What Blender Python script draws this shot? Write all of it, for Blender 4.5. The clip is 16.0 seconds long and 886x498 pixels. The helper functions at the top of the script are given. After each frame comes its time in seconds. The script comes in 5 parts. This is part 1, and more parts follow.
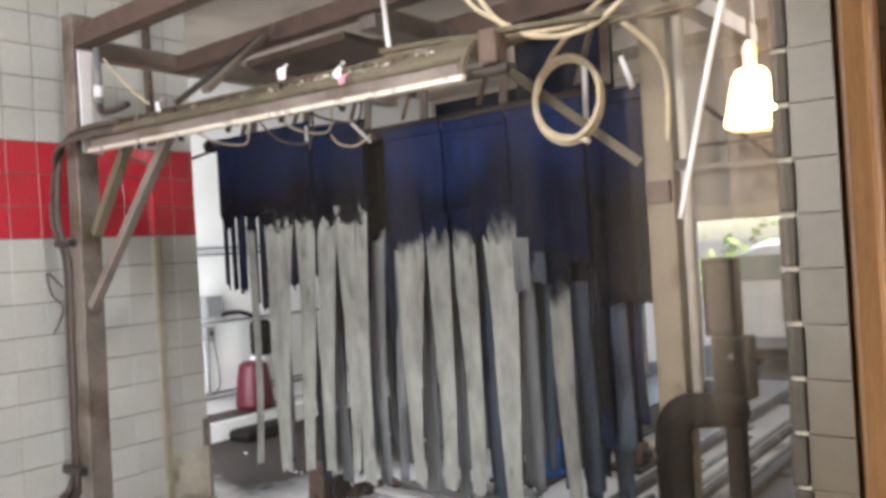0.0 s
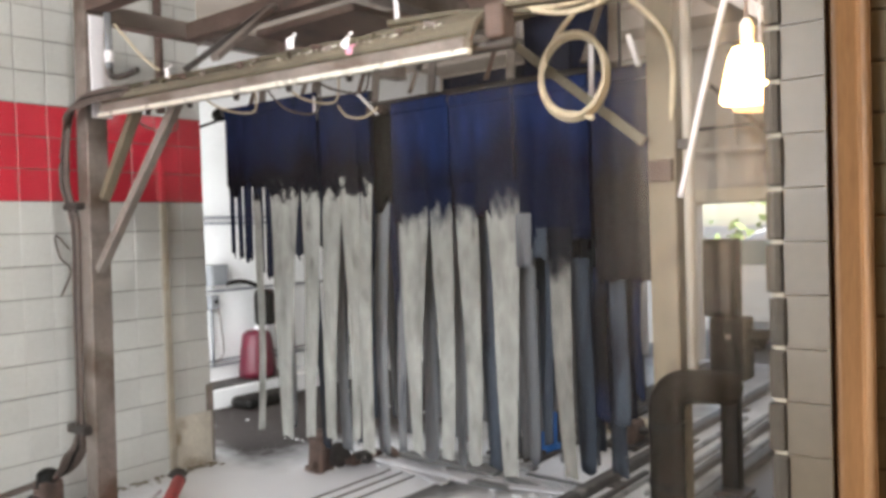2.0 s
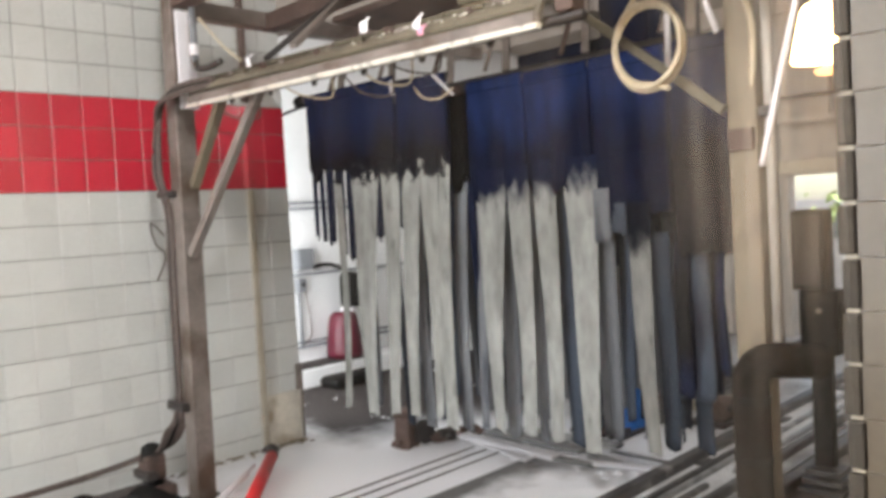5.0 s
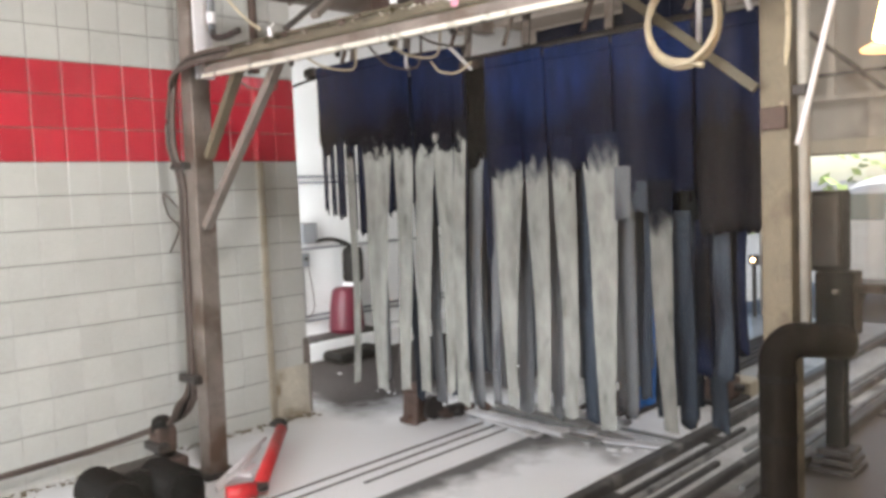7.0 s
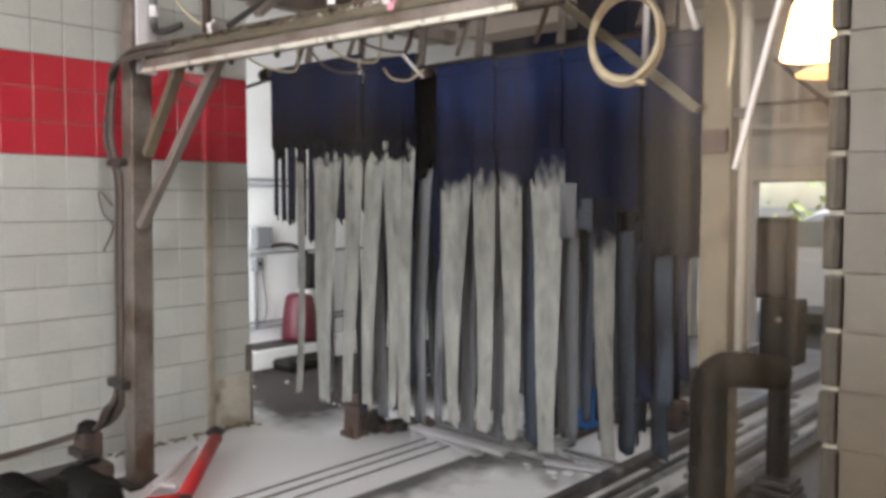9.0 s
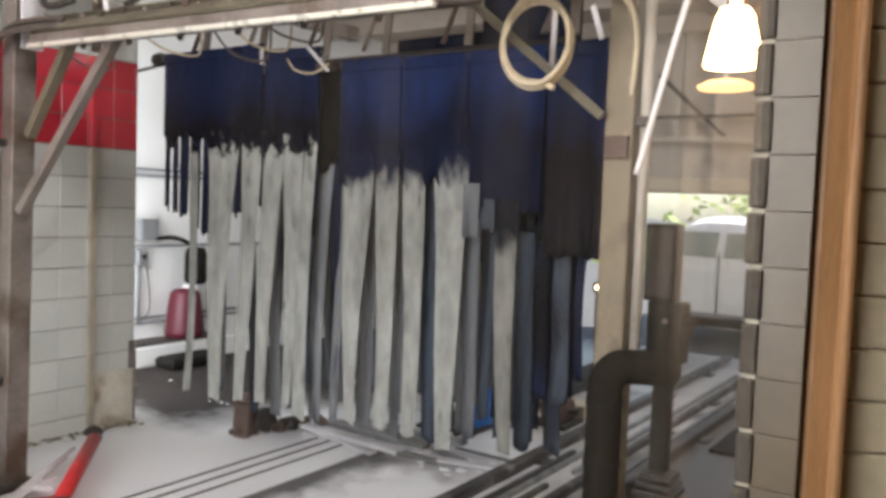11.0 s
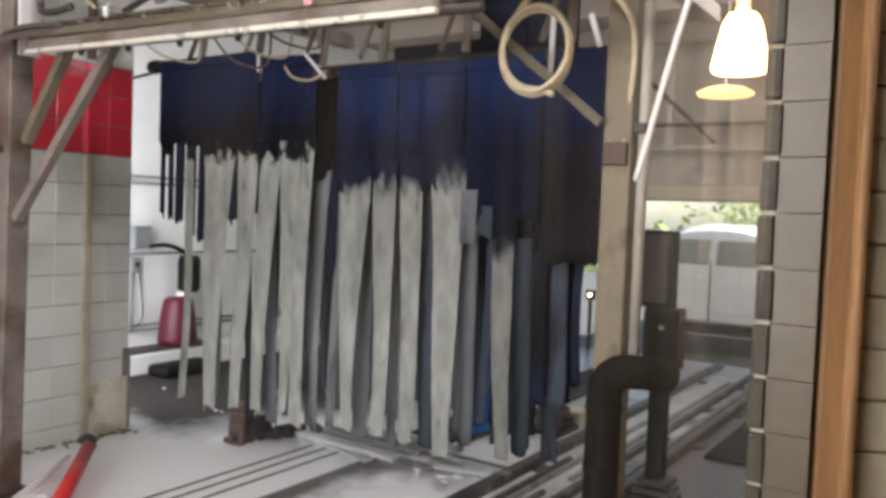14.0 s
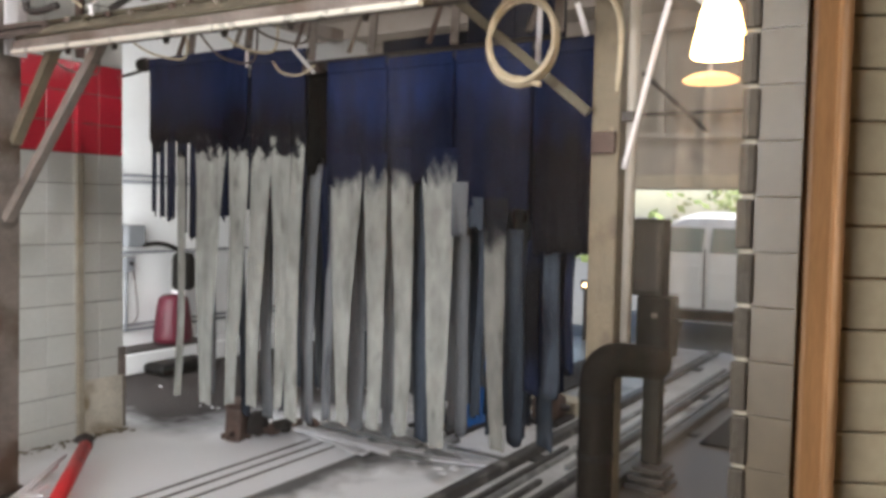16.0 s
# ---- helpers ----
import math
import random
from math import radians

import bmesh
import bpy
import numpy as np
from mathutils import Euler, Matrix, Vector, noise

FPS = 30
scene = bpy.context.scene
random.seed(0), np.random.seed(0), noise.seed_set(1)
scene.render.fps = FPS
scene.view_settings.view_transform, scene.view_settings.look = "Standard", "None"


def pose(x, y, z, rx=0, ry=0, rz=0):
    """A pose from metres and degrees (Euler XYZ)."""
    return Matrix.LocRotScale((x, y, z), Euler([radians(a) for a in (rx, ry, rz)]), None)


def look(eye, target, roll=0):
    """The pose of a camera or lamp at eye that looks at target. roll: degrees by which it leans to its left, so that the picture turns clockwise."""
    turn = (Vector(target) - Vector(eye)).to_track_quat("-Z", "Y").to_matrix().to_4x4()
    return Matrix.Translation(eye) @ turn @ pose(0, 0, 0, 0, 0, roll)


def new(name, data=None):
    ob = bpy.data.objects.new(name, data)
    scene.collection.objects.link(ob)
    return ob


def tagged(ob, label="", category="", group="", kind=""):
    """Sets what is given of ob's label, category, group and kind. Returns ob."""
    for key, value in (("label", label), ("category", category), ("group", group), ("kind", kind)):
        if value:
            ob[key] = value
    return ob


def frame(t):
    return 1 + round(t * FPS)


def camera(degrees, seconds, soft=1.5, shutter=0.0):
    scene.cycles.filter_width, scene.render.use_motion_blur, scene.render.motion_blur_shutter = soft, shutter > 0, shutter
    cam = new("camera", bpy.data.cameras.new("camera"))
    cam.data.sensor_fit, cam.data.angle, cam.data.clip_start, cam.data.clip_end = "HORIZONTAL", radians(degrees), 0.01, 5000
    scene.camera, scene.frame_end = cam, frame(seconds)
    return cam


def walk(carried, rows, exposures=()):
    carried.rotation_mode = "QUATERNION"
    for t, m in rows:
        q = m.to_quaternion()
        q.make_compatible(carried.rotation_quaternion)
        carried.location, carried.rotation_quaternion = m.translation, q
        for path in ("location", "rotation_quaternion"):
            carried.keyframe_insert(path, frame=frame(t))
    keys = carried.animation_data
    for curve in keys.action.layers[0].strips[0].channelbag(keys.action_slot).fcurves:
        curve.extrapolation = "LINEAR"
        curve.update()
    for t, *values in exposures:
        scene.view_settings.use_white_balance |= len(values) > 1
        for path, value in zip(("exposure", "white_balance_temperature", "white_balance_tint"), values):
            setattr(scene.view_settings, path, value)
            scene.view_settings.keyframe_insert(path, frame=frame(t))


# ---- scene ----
cam = camera(58.0, 16.0, soft=3.6, shutter=0.5)
PATH = [
    (0, (-0.693, -0.261, 1.692), (-1.933, 1.309, 1.698), -3.4),
    (0.5, (-0.665, -0.288, 1.677), (-1.913, 1.274, 1.625), -3.3),
    (1, (-0.673, -0.298, 1.665), (-1.894, 1.286, 1.624), -2.1),
    (1.5, (-0.665, -0.297, 1.666), (-1.894, 1.281, 1.634), -1.9),
    (2, (-0.653, -0.286, 1.668), (-1.906, 1.272, 1.619), -1.8),
    (2.5, (-0.633, -0.276, 1.667), (-1.919, 1.255, 1.605), -2.5),
    (3, (-0.639, -0.257, 1.666), (-1.934, 1.266, 1.604), -2.7),
    (3.5, (-0.656, -0.255, 1.663), (-1.949, 1.269, 1.589), -2.3),
    (4, (-0.696, -0.303, 1.669), (-1.995, 1.215, 1.587), -2.1),
    (4.5, (-0.668, -0.3, 1.655), (-2.026, 1.168, 1.614), -2.5),
    (5, (-0.607, -0.288, 1.647), (-2.017, 1.127, 1.563), -3.3),
    (5.2, (-0.595, -0.265, 1.649), (-2.043, 1.108, 1.522), -2.7),
    (7.3, (-0.753, -0.395, 1.643), (-2.121, 1.057, 1.501), -2.8),
    (7.5, (-0.759, -0.396, 1.641), (-2.081, 1.098, 1.509), -3.6),
    (8, (-0.8, -0.408, 1.633), (-2.012, 1.171, 1.432), -0.5),
    (8.5, (-0.813, -0.358, 1.626), (-2.038, 1.21, 1.424), -0.3),
    (9, (-0.683, -0.177, 1.646), (-2.029, 1.298, 1.527), 0.1),
    (9.5, (-0.712, -0.067, 1.655), (-2.053, 1.415, 1.581), 1.2),
    (9.7, (-0.745, -0.109, 1.654), (-2.017, 1.432, 1.575), 3.5),
    (11.8, (-0.756, -0.238, 1.605), (-1.838, 1.44, 1.497), 1.1),
    (12, (-0.773, -0.236, 1.611), (-1.893, 1.418, 1.523), 1.9),
    (12.5, (-0.775, -0.255, 1.607), (-1.902, 1.397, 1.542), 1.6),
    (13, (-0.788, -0.256, 1.609), (-1.847, 1.439, 1.526), 1.2),
    (13.5, (-0.784, -0.257, 1.607), (-1.848, 1.434, 1.513), 1.6),
    (14, (-0.777, -0.261, 1.607), (-1.88, 1.405, 1.521), 2.2),
    (14.5, (-0.779, -0.25, 1.608), (-1.876, 1.419, 1.513), 2.1),
    (15, (-0.777, -0.25, 1.607), (-1.879, 1.416, 1.513), 2.1),
    (15.5, (-0.769, -0.257, 1.607), (-1.877, 1.405, 1.507), 1.9),
    (16, (-0.754, -0.253, 1.602), (-1.849, 1.418, 1.5), 1.1),
]
EXPOSURES = [(0, 0.90), (1, 1.0), (2, 1.05), (3, 1.18), (3.5, 1.25), (4, 1.03), (4.5, 0.87), (5, 1.05), (7.5, 1.1), (8.0, 0.77), (8.2, 0.8), (8.6, 0.8), (9, 0.62), (9.5, 0.88), (12, 0.83), (13, 0.84), (14, 0.75), (16, 0.73)]
walk(cam, [(t, look(eye, target, roll)) for t, eye, target, roll in PATH], EXPOSURES)

# ---- world, sun, large lights ----
world = bpy.data.worlds.new("world")
scene.world = world
world.use_nodes = True
wn = world.node_tree
sky = wn.nodes.new("ShaderNodeTexSky")
sky.sky_type, sky.sun_disc = "NISHITA", False
sky.sun_elevation, sky.sun_rotation = radians(48), radians(105)
wn.links.new(sky.outputs[0], wn.nodes["Background"].inputs[0])
wn.nodes["Background"].inputs[1].default_value = 0.15
scene.view_settings.exposure = 0.0


def sun_lamp(strength, elevation, turn):
    d = bpy.data.lights.new("sun", "SUN")
    d.energy, d.angle, d.color = strength, radians(0.6), (1.0, 0.95, 0.88)
    ob = new("sun", d)
    ob.matrix_basis = pose(0, 0, 12, 90 - elevation, 0, turn)
    return ob


def opening_light(eye, target, sx, sy, watts, color):
    d = bpy.data.lights.new("opening_light", "AREA")
    d.shape, d.size, d.size_y, d.energy, d.color = "RECTANGLE", sx, sy, watts, color
    ob = new("opening_light", d)
    ob.matrix_basis = look(eye, target)
    return ob


sun_lamp(4.8, 48, 75)
# area lamps stand in for daylight from assumed openings out of view
opening_light((-3.0, -4.2, 2.2), (-4.3, 2.6, 0.3), 4.0, 3.0, 152, (0.965, 0.97, 0.985))
opening_light((-6.68, 3.27, 1.5), (-6.8, 9.0, 1.2), 1.35, 2.8, 42, (0.97, 0.98, 0.99))

# ---- materials ----


def mat(name, color, rough=0.6, metal=0.0, vary=0.15, scale=6.0, fine=60.0, bump=0.1, dirt=None, dirt_at=0.55, dirt_scale=2.0, per=0.0,
        stretch=(1, 1, 1), trans=0.0, sheen=0.0):
    m = bpy.data.materials.new(name)
    m.use_nodes = True
    nt = m.node_tree
    n, l = nt.nodes, nt.links
    b = n["Principled BSDF"]
    tc = n.new("ShaderNodeTexCoord")
    mp = n.new("ShaderNodeMapping")
    mp.inputs["Scale"].default_value = stretch
    geo = n.new("ShaderNodeNewGeometry")
    l.new(geo.outputs["Position"], mp.inputs[0])

    def noise_at(s, detail=4.0):
        x = n.new("ShaderNodeTexNoise")
        x.inputs["Scale"].default_value, x.inputs["Detail"].default_value = s, detail
        l.new(mp.outputs[0], x.inputs["Vector"])
        return x

    big, small = noise_at(scale), noise_at(fine, 2.0)
    mix = n.new("ShaderNodeMix")
    mix.data_type, mix.blend_type = "RGBA", "MIX"
    mix.inputs["A"].default_value = [c * (1 - vary) for c in color] + [1]
    mix.inputs["B"].default_value = [min(1, c * (1 + vary)) for c in color] + [1]
    add = n.new("ShaderNodeMath")
    add.operation = "MULTIPLY_ADD"
    add.inputs[1].default_value = 0.45
    l.new(small.outputs["Fac"], add.inputs[0])
    half = n.new("ShaderNodeMath")
    half.operation = "MULTIPLY"
    half.inputs[1].default_value = 0.6
    l.new(big.outputs["Fac"], half.inputs[0])
    l.new(half.outputs[0], add.inputs[2])
    ramp = n.new("ShaderNodeMapRange")
    ramp.inputs["From Min"].default_value, ramp.inputs["From Max"].default_value = 0.36, 0.68
    l.new(add.outputs[0], ramp.inputs["Value"])
    l.new(ramp.outputs[0], mix.inputs["Factor"])
    out = mix.outputs["Result"]
    if per:
        oi = n.new("ShaderNodeObjectInfo")
        hs = n.new("ShaderNodeHueSaturation")
        mr = n.new("ShaderNodeMapRange")
        mr.inputs["To Min"].default_value, mr.inputs["To Max"].default_value = 1 - per, 1 + per
        l.new(oi.outputs["Random"], mr.inputs["Value"])
        l.new(mr.outputs[0], hs.inputs["Value"])
        l.new(out, hs.inputs["Color"])
        out = hs.outputs["Color"]
    if dirt:
        dn = noise_at(dirt_scale, 8.0)
        dr = n.new("ShaderNodeMapRange")
        dr.inputs["From Min"].default_value, dr.inputs["From Max"].default_value = dirt_at, dirt_at + 0.16
        l.new(dn.outputs["Fac"], dr.inputs["Value"])
        dm = n.new("ShaderNodeMix")
        dm.data_type = "RGBA"
        dm.inputs["B"].default_value = (*dirt, 1)
        l.new(out, dm.inputs["A"])
        l.new(dr.outputs[0], dm.inputs["Factor"])
        out = dm.outputs["Result"]
    l.new(out, b.inputs["Base Color"])
    rr = n.new("ShaderNodeMapRange")
    rr.inputs["To Min"].default_value, rr.inputs["To Max"].default_value = max(0.03, rough - 0.12), min(1, rough + 0.12)
    l.new(big.outputs["Fac"], rr.inputs["Value"])
    l.new(rr.outputs[0], b.inputs["Roughness"])
    b.inputs["Metallic"].default_value = metal
    if rough > 0.83:
        b.inputs["Specular IOR Level"].default_value = 0.1
    if name == "black_rubber":
        b.inputs["Specular IOR Level"].default_value = 0.15
    if sheen:
        b.inputs["Sheen Weight"].default_value = sheen
    if bump:
        bp = n.new("ShaderNodeBump")
        bp.inputs["Strength"].default_value, bp.inputs["Distance"].default_value = bump, 0.01
        l.new(small.outputs["Fac"], bp.inputs["Height"])
        l.new(bp.outputs[0], b.inputs["Normal"])
    return m


def glow(name, color, strength):
    m = bpy.data.materials.new(name)
    m.use_nodes = True
    b = m.node_tree.nodes["Principled BSDF"]
    b.inputs["Base Color"].default_value = (*color, 1)
    b.inputs["Emission Color"].default_value = (*color, 1)
    b.inputs["Emission Strength"].default_value = strength
    return m


def glass(name, color=(1, 1, 1), rough=0.0):
    m = bpy.data.materials.new(name)
    m.use_nodes = True
    b = m.node_tree.nodes["Principled BSDF"]
    b.inputs["Base Color"].default_value = (*color, 1)
    b.inputs["Roughness"].default_value = rough
    b.inputs["Transmission Weight"].default_value = 1.0
    b.inputs["IOR"].default_value = 1.035
    nt = m.node_tree
    # dirty film that also paints in a veil of reflections and lamp glow
    haze = nt.nodes.new("ShaderNodeBsdfTranslucent")
    haze.inputs["Color"].default_value = (0.86, 0.75, 0.6, 1)
    geo = nt.nodes.new("ShaderNodeNewGeometry")
    mp = nt.nodes.new("ShaderNodeMapping")
    mp.inputs["Scale"].default_value = (1, 9, 0.5)
    nt.links.new(geo.outputs["Position"], mp.inputs[0])
    nz = nt.nodes.new("ShaderNodeTexNoise")
    nz.inputs["Scale"].default_value, nz.inputs["Detail"].default_value = 2.5, 5.0
    nt.links.new(mp.outputs[0], nz.inputs["Vector"])
    r = nt.nodes.new("ShaderNodeMapRange")
    r.inputs["From Min"].default_value, r.inputs["From Max"].default_value = 0.38, 0.66
    r.inputs["To Min"].default_value, r.inputs["To Max"].default_value = 0.02, 0.15
    nt.links.new(nz.outputs["Fac"], r.inputs["Value"])
    # haze is put thickest at the far upper end of the pane
    sep = nt.nodes.new("ShaderNodeSeparateXYZ")
    nt.links.new(geo.outputs["Position"], sep.inputs[0])
    haze_along_y = nt.nodes.new("ShaderNodeMapRange")
    haze_along_y.interpolation_type = "SMOOTHSTEP"
    haze_along_y.inputs["From Min"].default_value, haze_along_y.inputs["From Max"].default_value = 0.42, 0.72
    haze_along_y.inputs["To Min"].default_value, haze_along_y.inputs["To Max"].default_value = 0.13, 1.0
    nt.links.new(sep.outputs["Y"], haze_along_y.inputs["Value"])
    film = nt.nodes.new("ShaderNodeMath")
    film.operation = "MULTIPLY"
    nt.links.new(r.outputs[0], film.inputs[0])
    nt.links.new(haze_along_y.outputs[0], film.inputs[1])
    haze_by_height = nt.nodes.new("ShaderNodeMapRange")
    haze_by_height.interpolation_type = "SMOOTHSTEP"
    haze_by_height.inputs["From Min"].default_value, haze_by_height.inputs["From Max"].default_value = 1.42, 1.66
    haze_by_height.inputs["To Min"].default_value, haze_by_height.inputs["To Max"].default_value = 0.22, 1.0
    nt.links.new(sep.outputs["Z"], haze_by_height.inputs["Value"])
    haze_amount = nt.nodes.new("ShaderNodeMath")
    haze_amount.operation = "MULTIPLY"
    nt.links.new(film.outputs[0], haze_amount.inputs[0])
    nt.links.new(haze_by_height.outputs[0], haze_amount.inputs[1])
    mx = nt.nodes.new("ShaderNodeMixShader")
    nt.links.new(haze_amount.outputs[0], mx.inputs["Fac"])
    nt.links.new(b.outputs[0], mx.inputs[1])
    nt.links.new(haze.outputs[0], mx.inputs[2])
    nt.links.new(mx.outputs[0], nt.nodes["Material Output"].inputs["Surface"])
    return m


WHITE_TILE = mat("white_glazed_tile", (0.58, 0.585, 0.553), 0.22, vary=0.06, scale=3, fine=40, bump=0.03, per=0.05, dirt=(0.42, 0.40, 0.34), dirt_at=0.66, dirt_scale=1.6)
RED_TILE = mat("red_glazed_tile", (0.56, 0.028, 0.05), 0.2, vary=0.1, scale=3, fine=40, bump=0.03, per=0.08)
GROUT = mat("grout", (0.20, 0.19, 0.17), 0.9, vary=0.2, bump=0.3)
PLASTER = mat("white_painted_wall", (0.82, 0.83, 0.83), 0.6, vary=0.05, scale=2, fine=30, bump=0.05, dirt=(0.35, 0.34, 0.33), dirt_at=0.68, dirt_scale=1.2)
CONCRETE = mat("grey_concrete", (0.42, 0.38, 0.33), 0.8, vary=0.2, scale=3, fine=50, bump=0.2, dirt=(0.12, 0.11, 0.10), dirt_at=0.6)


def floor_material():
    """Wet concrete with foam round the lane, dark drain bands and a near-black recess, each with a broken edge."""
    m = mat("wet_concrete", (0.58, 0.58, 0.57), 0.4, vary=0.22, scale=2.2, fine=45, bump=0.12, dirt=(0.17, 0.165, 0.16), dirt_at=0.6, dirt_scale=1.3)
    n, l = m.node_tree.nodes, m.node_tree.links
    b = n["Principled BSDF"]
    b.inputs["Specular IOR Level"].default_value = 0.28
    geo = n.new("ShaderNodeNewGeometry")
    nz = n.new("ShaderNodeTexNoise")
    nz.inputs["Scale"].default_value, nz.inputs["Detail"].default_value = 3.0, 9.0
    l.new(geo.outputs["Position"], nz.inputs["Vector"])
    wp = n.new("ShaderNodeVectorMath")
    wp.operation = "MULTIPLY_ADD"
    wp.inputs[1].default_value = (0.62, 0.9, 0)
    l.new(nz.outputs["Color"], wp.inputs[0])
    l.new(geo.outputs["Position"], wp.inputs[2])
    sep = n.new("ShaderNodeSeparateXYZ")
    l.new(wp.outputs[0], sep.inputs[0])

    def step(axis, lo, hi, soft):
        """1 between lo and hi along an axis, falling off over soft."""
        c = n.new("ShaderNodeMath")
        c.operation = "SUBTRACT"
        l.new(sep.outputs[axis], c.inputs[0])
        c.inputs[1].default_value = (lo + hi) / 2
        a_ = n.new("ShaderNodeMath")
        a_.operation = "ABSOLUTE"
        l.new(c.outputs[0], a_.inputs[0])
        r = n.new("ShaderNodeMapRange")
        r.inputs["From Min"].default_value, r.inputs["From Max"].default_value = (hi - lo) / 2 + soft, (hi - lo) / 2 - soft
        l.new(a_.outputs[0], r.inputs["Value"])
        return r.outputs[0]

    flat = n.new("ShaderNodeSeparateXYZ")
    l.new(geo.outputs["Position"], flat.inputs[0])

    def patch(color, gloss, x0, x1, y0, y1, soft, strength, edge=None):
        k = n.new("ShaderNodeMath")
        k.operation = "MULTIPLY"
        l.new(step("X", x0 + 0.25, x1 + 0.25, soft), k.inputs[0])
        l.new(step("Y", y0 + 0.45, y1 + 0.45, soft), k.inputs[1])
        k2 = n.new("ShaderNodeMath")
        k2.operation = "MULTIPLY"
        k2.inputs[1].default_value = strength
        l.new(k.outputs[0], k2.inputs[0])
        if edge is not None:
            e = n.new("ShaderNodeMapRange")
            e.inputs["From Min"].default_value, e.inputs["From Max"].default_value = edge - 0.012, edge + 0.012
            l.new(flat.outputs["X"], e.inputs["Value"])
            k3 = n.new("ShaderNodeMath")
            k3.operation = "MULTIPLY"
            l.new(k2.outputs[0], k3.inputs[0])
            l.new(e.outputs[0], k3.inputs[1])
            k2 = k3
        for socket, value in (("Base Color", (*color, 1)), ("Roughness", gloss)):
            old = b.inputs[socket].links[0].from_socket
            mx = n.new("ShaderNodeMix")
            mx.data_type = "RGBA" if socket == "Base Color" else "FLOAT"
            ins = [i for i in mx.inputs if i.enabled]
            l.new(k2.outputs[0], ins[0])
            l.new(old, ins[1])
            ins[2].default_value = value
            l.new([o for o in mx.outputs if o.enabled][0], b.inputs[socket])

    patch((0.86, 0.87, 0.89), 0.5, -5.5, -3.0, 0.5, 4.6, 0.25, 0.93)
    patch((0.085, 0.082, 0.08), 0.4, -4.25, -3.68, -4, 3.9, 0.1, 0.93, -3.97)
    patch((0.84, 0.85, 0.87), 0.45, -3.6, -3.05, 1.0, 3.45, 0.1, 0.85)
    patch((0.34, 0.325, 0.31), 0.3, -3.75, -3.2, 3.65, 4.0, 0.12, 0.7)
    patch((0.82, 0.83, 0.85), 0.5, -4.5, -3.0, 4.0, 4.55, 0.12, 0.8)
    # near-black patches over the recess floor and behind the curtains
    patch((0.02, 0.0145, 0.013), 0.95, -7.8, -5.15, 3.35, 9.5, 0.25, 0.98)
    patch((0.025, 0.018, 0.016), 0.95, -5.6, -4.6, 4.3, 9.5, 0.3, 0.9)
    patch((0.09, 0.076, 0.067), 0.35, -2.5, -0.6, -4, 9, 0.1, 0.93)
    patch((0.16, 0.15, 0.14), 0.25, -5.0, -3.2, 5.4, 9, 0.3, 0.6)
    return m


WETFLOOR = floor_material()
RUST = mat("rust_brown_steel", (0.105, 0.068, 0.055), 0.7, 0.1, vary=0.35, scale=7, fine=70, bump=0.2, dirt=(0.05, 0.035, 0.03), dirt_at=0.55, dirt_scale=5)
OLIVE = mat("grimy_olive_steel", (0.10, 0.085, 0.055), 0.6, 0.1, vary=0.25, scale=6, fine=60, bump=0.1, dirt=(0.05, 0.04, 0.03), dirt_at=0.56, dirt_scale=6)
STEEL = mat("galvanised_steel", (0.235, 0.2, 0.178), 0.5, 0.4, vary=0.28, scale=6, fine=70, bump=0.12, dirt=(0.12, 0.085, 0.062), dirt_at=0.53, dirt_scale=3.5)
BROWNSTEEL = mat("stained_brown_steel", (0.19, 0.155, 0.105), 0.55, 0.2, vary=0.25, scale=5, fine=70, bump=0.1, dirt=(0.09, 0.065, 0.045), dirt_at=0.55, dirt_scale=5)
DARKSTEEL = mat("dark_oily_steel", (0.055, 0.048, 0.045), 0.5, 0.4, vary=0.3, scale=8, fine=80, bump=0.15, dirt=(0.11, 0.07, 0.05), dirt_at=0.6, dirt_scale=5)
PALESTEEL = mat("pale_painted_steel", (0.62, 0.61, 0.62), 0.4, 0.1, vary=0.12, scale=6, fine=60, bump=0.06, dirt=(0.22, 0.18, 0.15), dirt_at=0.62, dirt_scale=7)
DULLPIPE = mat("dull_pale_pipe", (0.42, 0.39, 0.34), 0.5, vary=0.15, scale=6, fine=50, bump=0.06, dirt=(0.20, 0.16, 0.12), dirt_at=0.58, dirt_scale=6)
TROUGH = mat("tarnished_trough", (0.17, 0.145, 0.105), 0.5, 0.25, vary=0.35, scale=5, fine=70, bump=0.12, dirt=(0.09, 0.075, 0.06), dirt_at=0.57, dirt_scale=7)
LIP = mat("bare_metal_lip", (0.74, 0.71, 0.62), 0.3, 0.3, vary=0.12, scale=12, fine=90, bump=0.2)
RUBBER = mat("black_rubber", (0.008, 0.0075, 0.007), 0.6, vary=0.3, scale=8, fine=60, bump=0.15)
GUARD = mat("grimy_rubber_wrap", (0.012, 0.0095, 0.008), 0.86, vary=0.5, scale=4, fine=30, bump=0.2, stretch=(4, 4, 0.5), dirt=(0.03, 0.024, 0.018), dirt_at=0.56, dirt_scale=4)
RAILSTEEL = mat("wet_rail_steel", (0.075, 0.07, 0.067), 0.45, 0.1, vary=0.4, scale=5, fine=60, bump=0.2, dirt=(0.30, 0.29, 0.27), dirt_at=0.57, dirt_scale=5)
CABLE = mat("grey_cable", (0.085, 0.062, 0.052), 0.55, vary=0.3, scale=10, bump=0.1)
HOSE = mat("cream_hose", (0.55, 0.47, 0.33), 0.4, vary=0.15, scale=10, fine=70, bump=0.08, dirt=(0.24, 0.17, 0.10), dirt_at=0.6, dirt_scale=12)


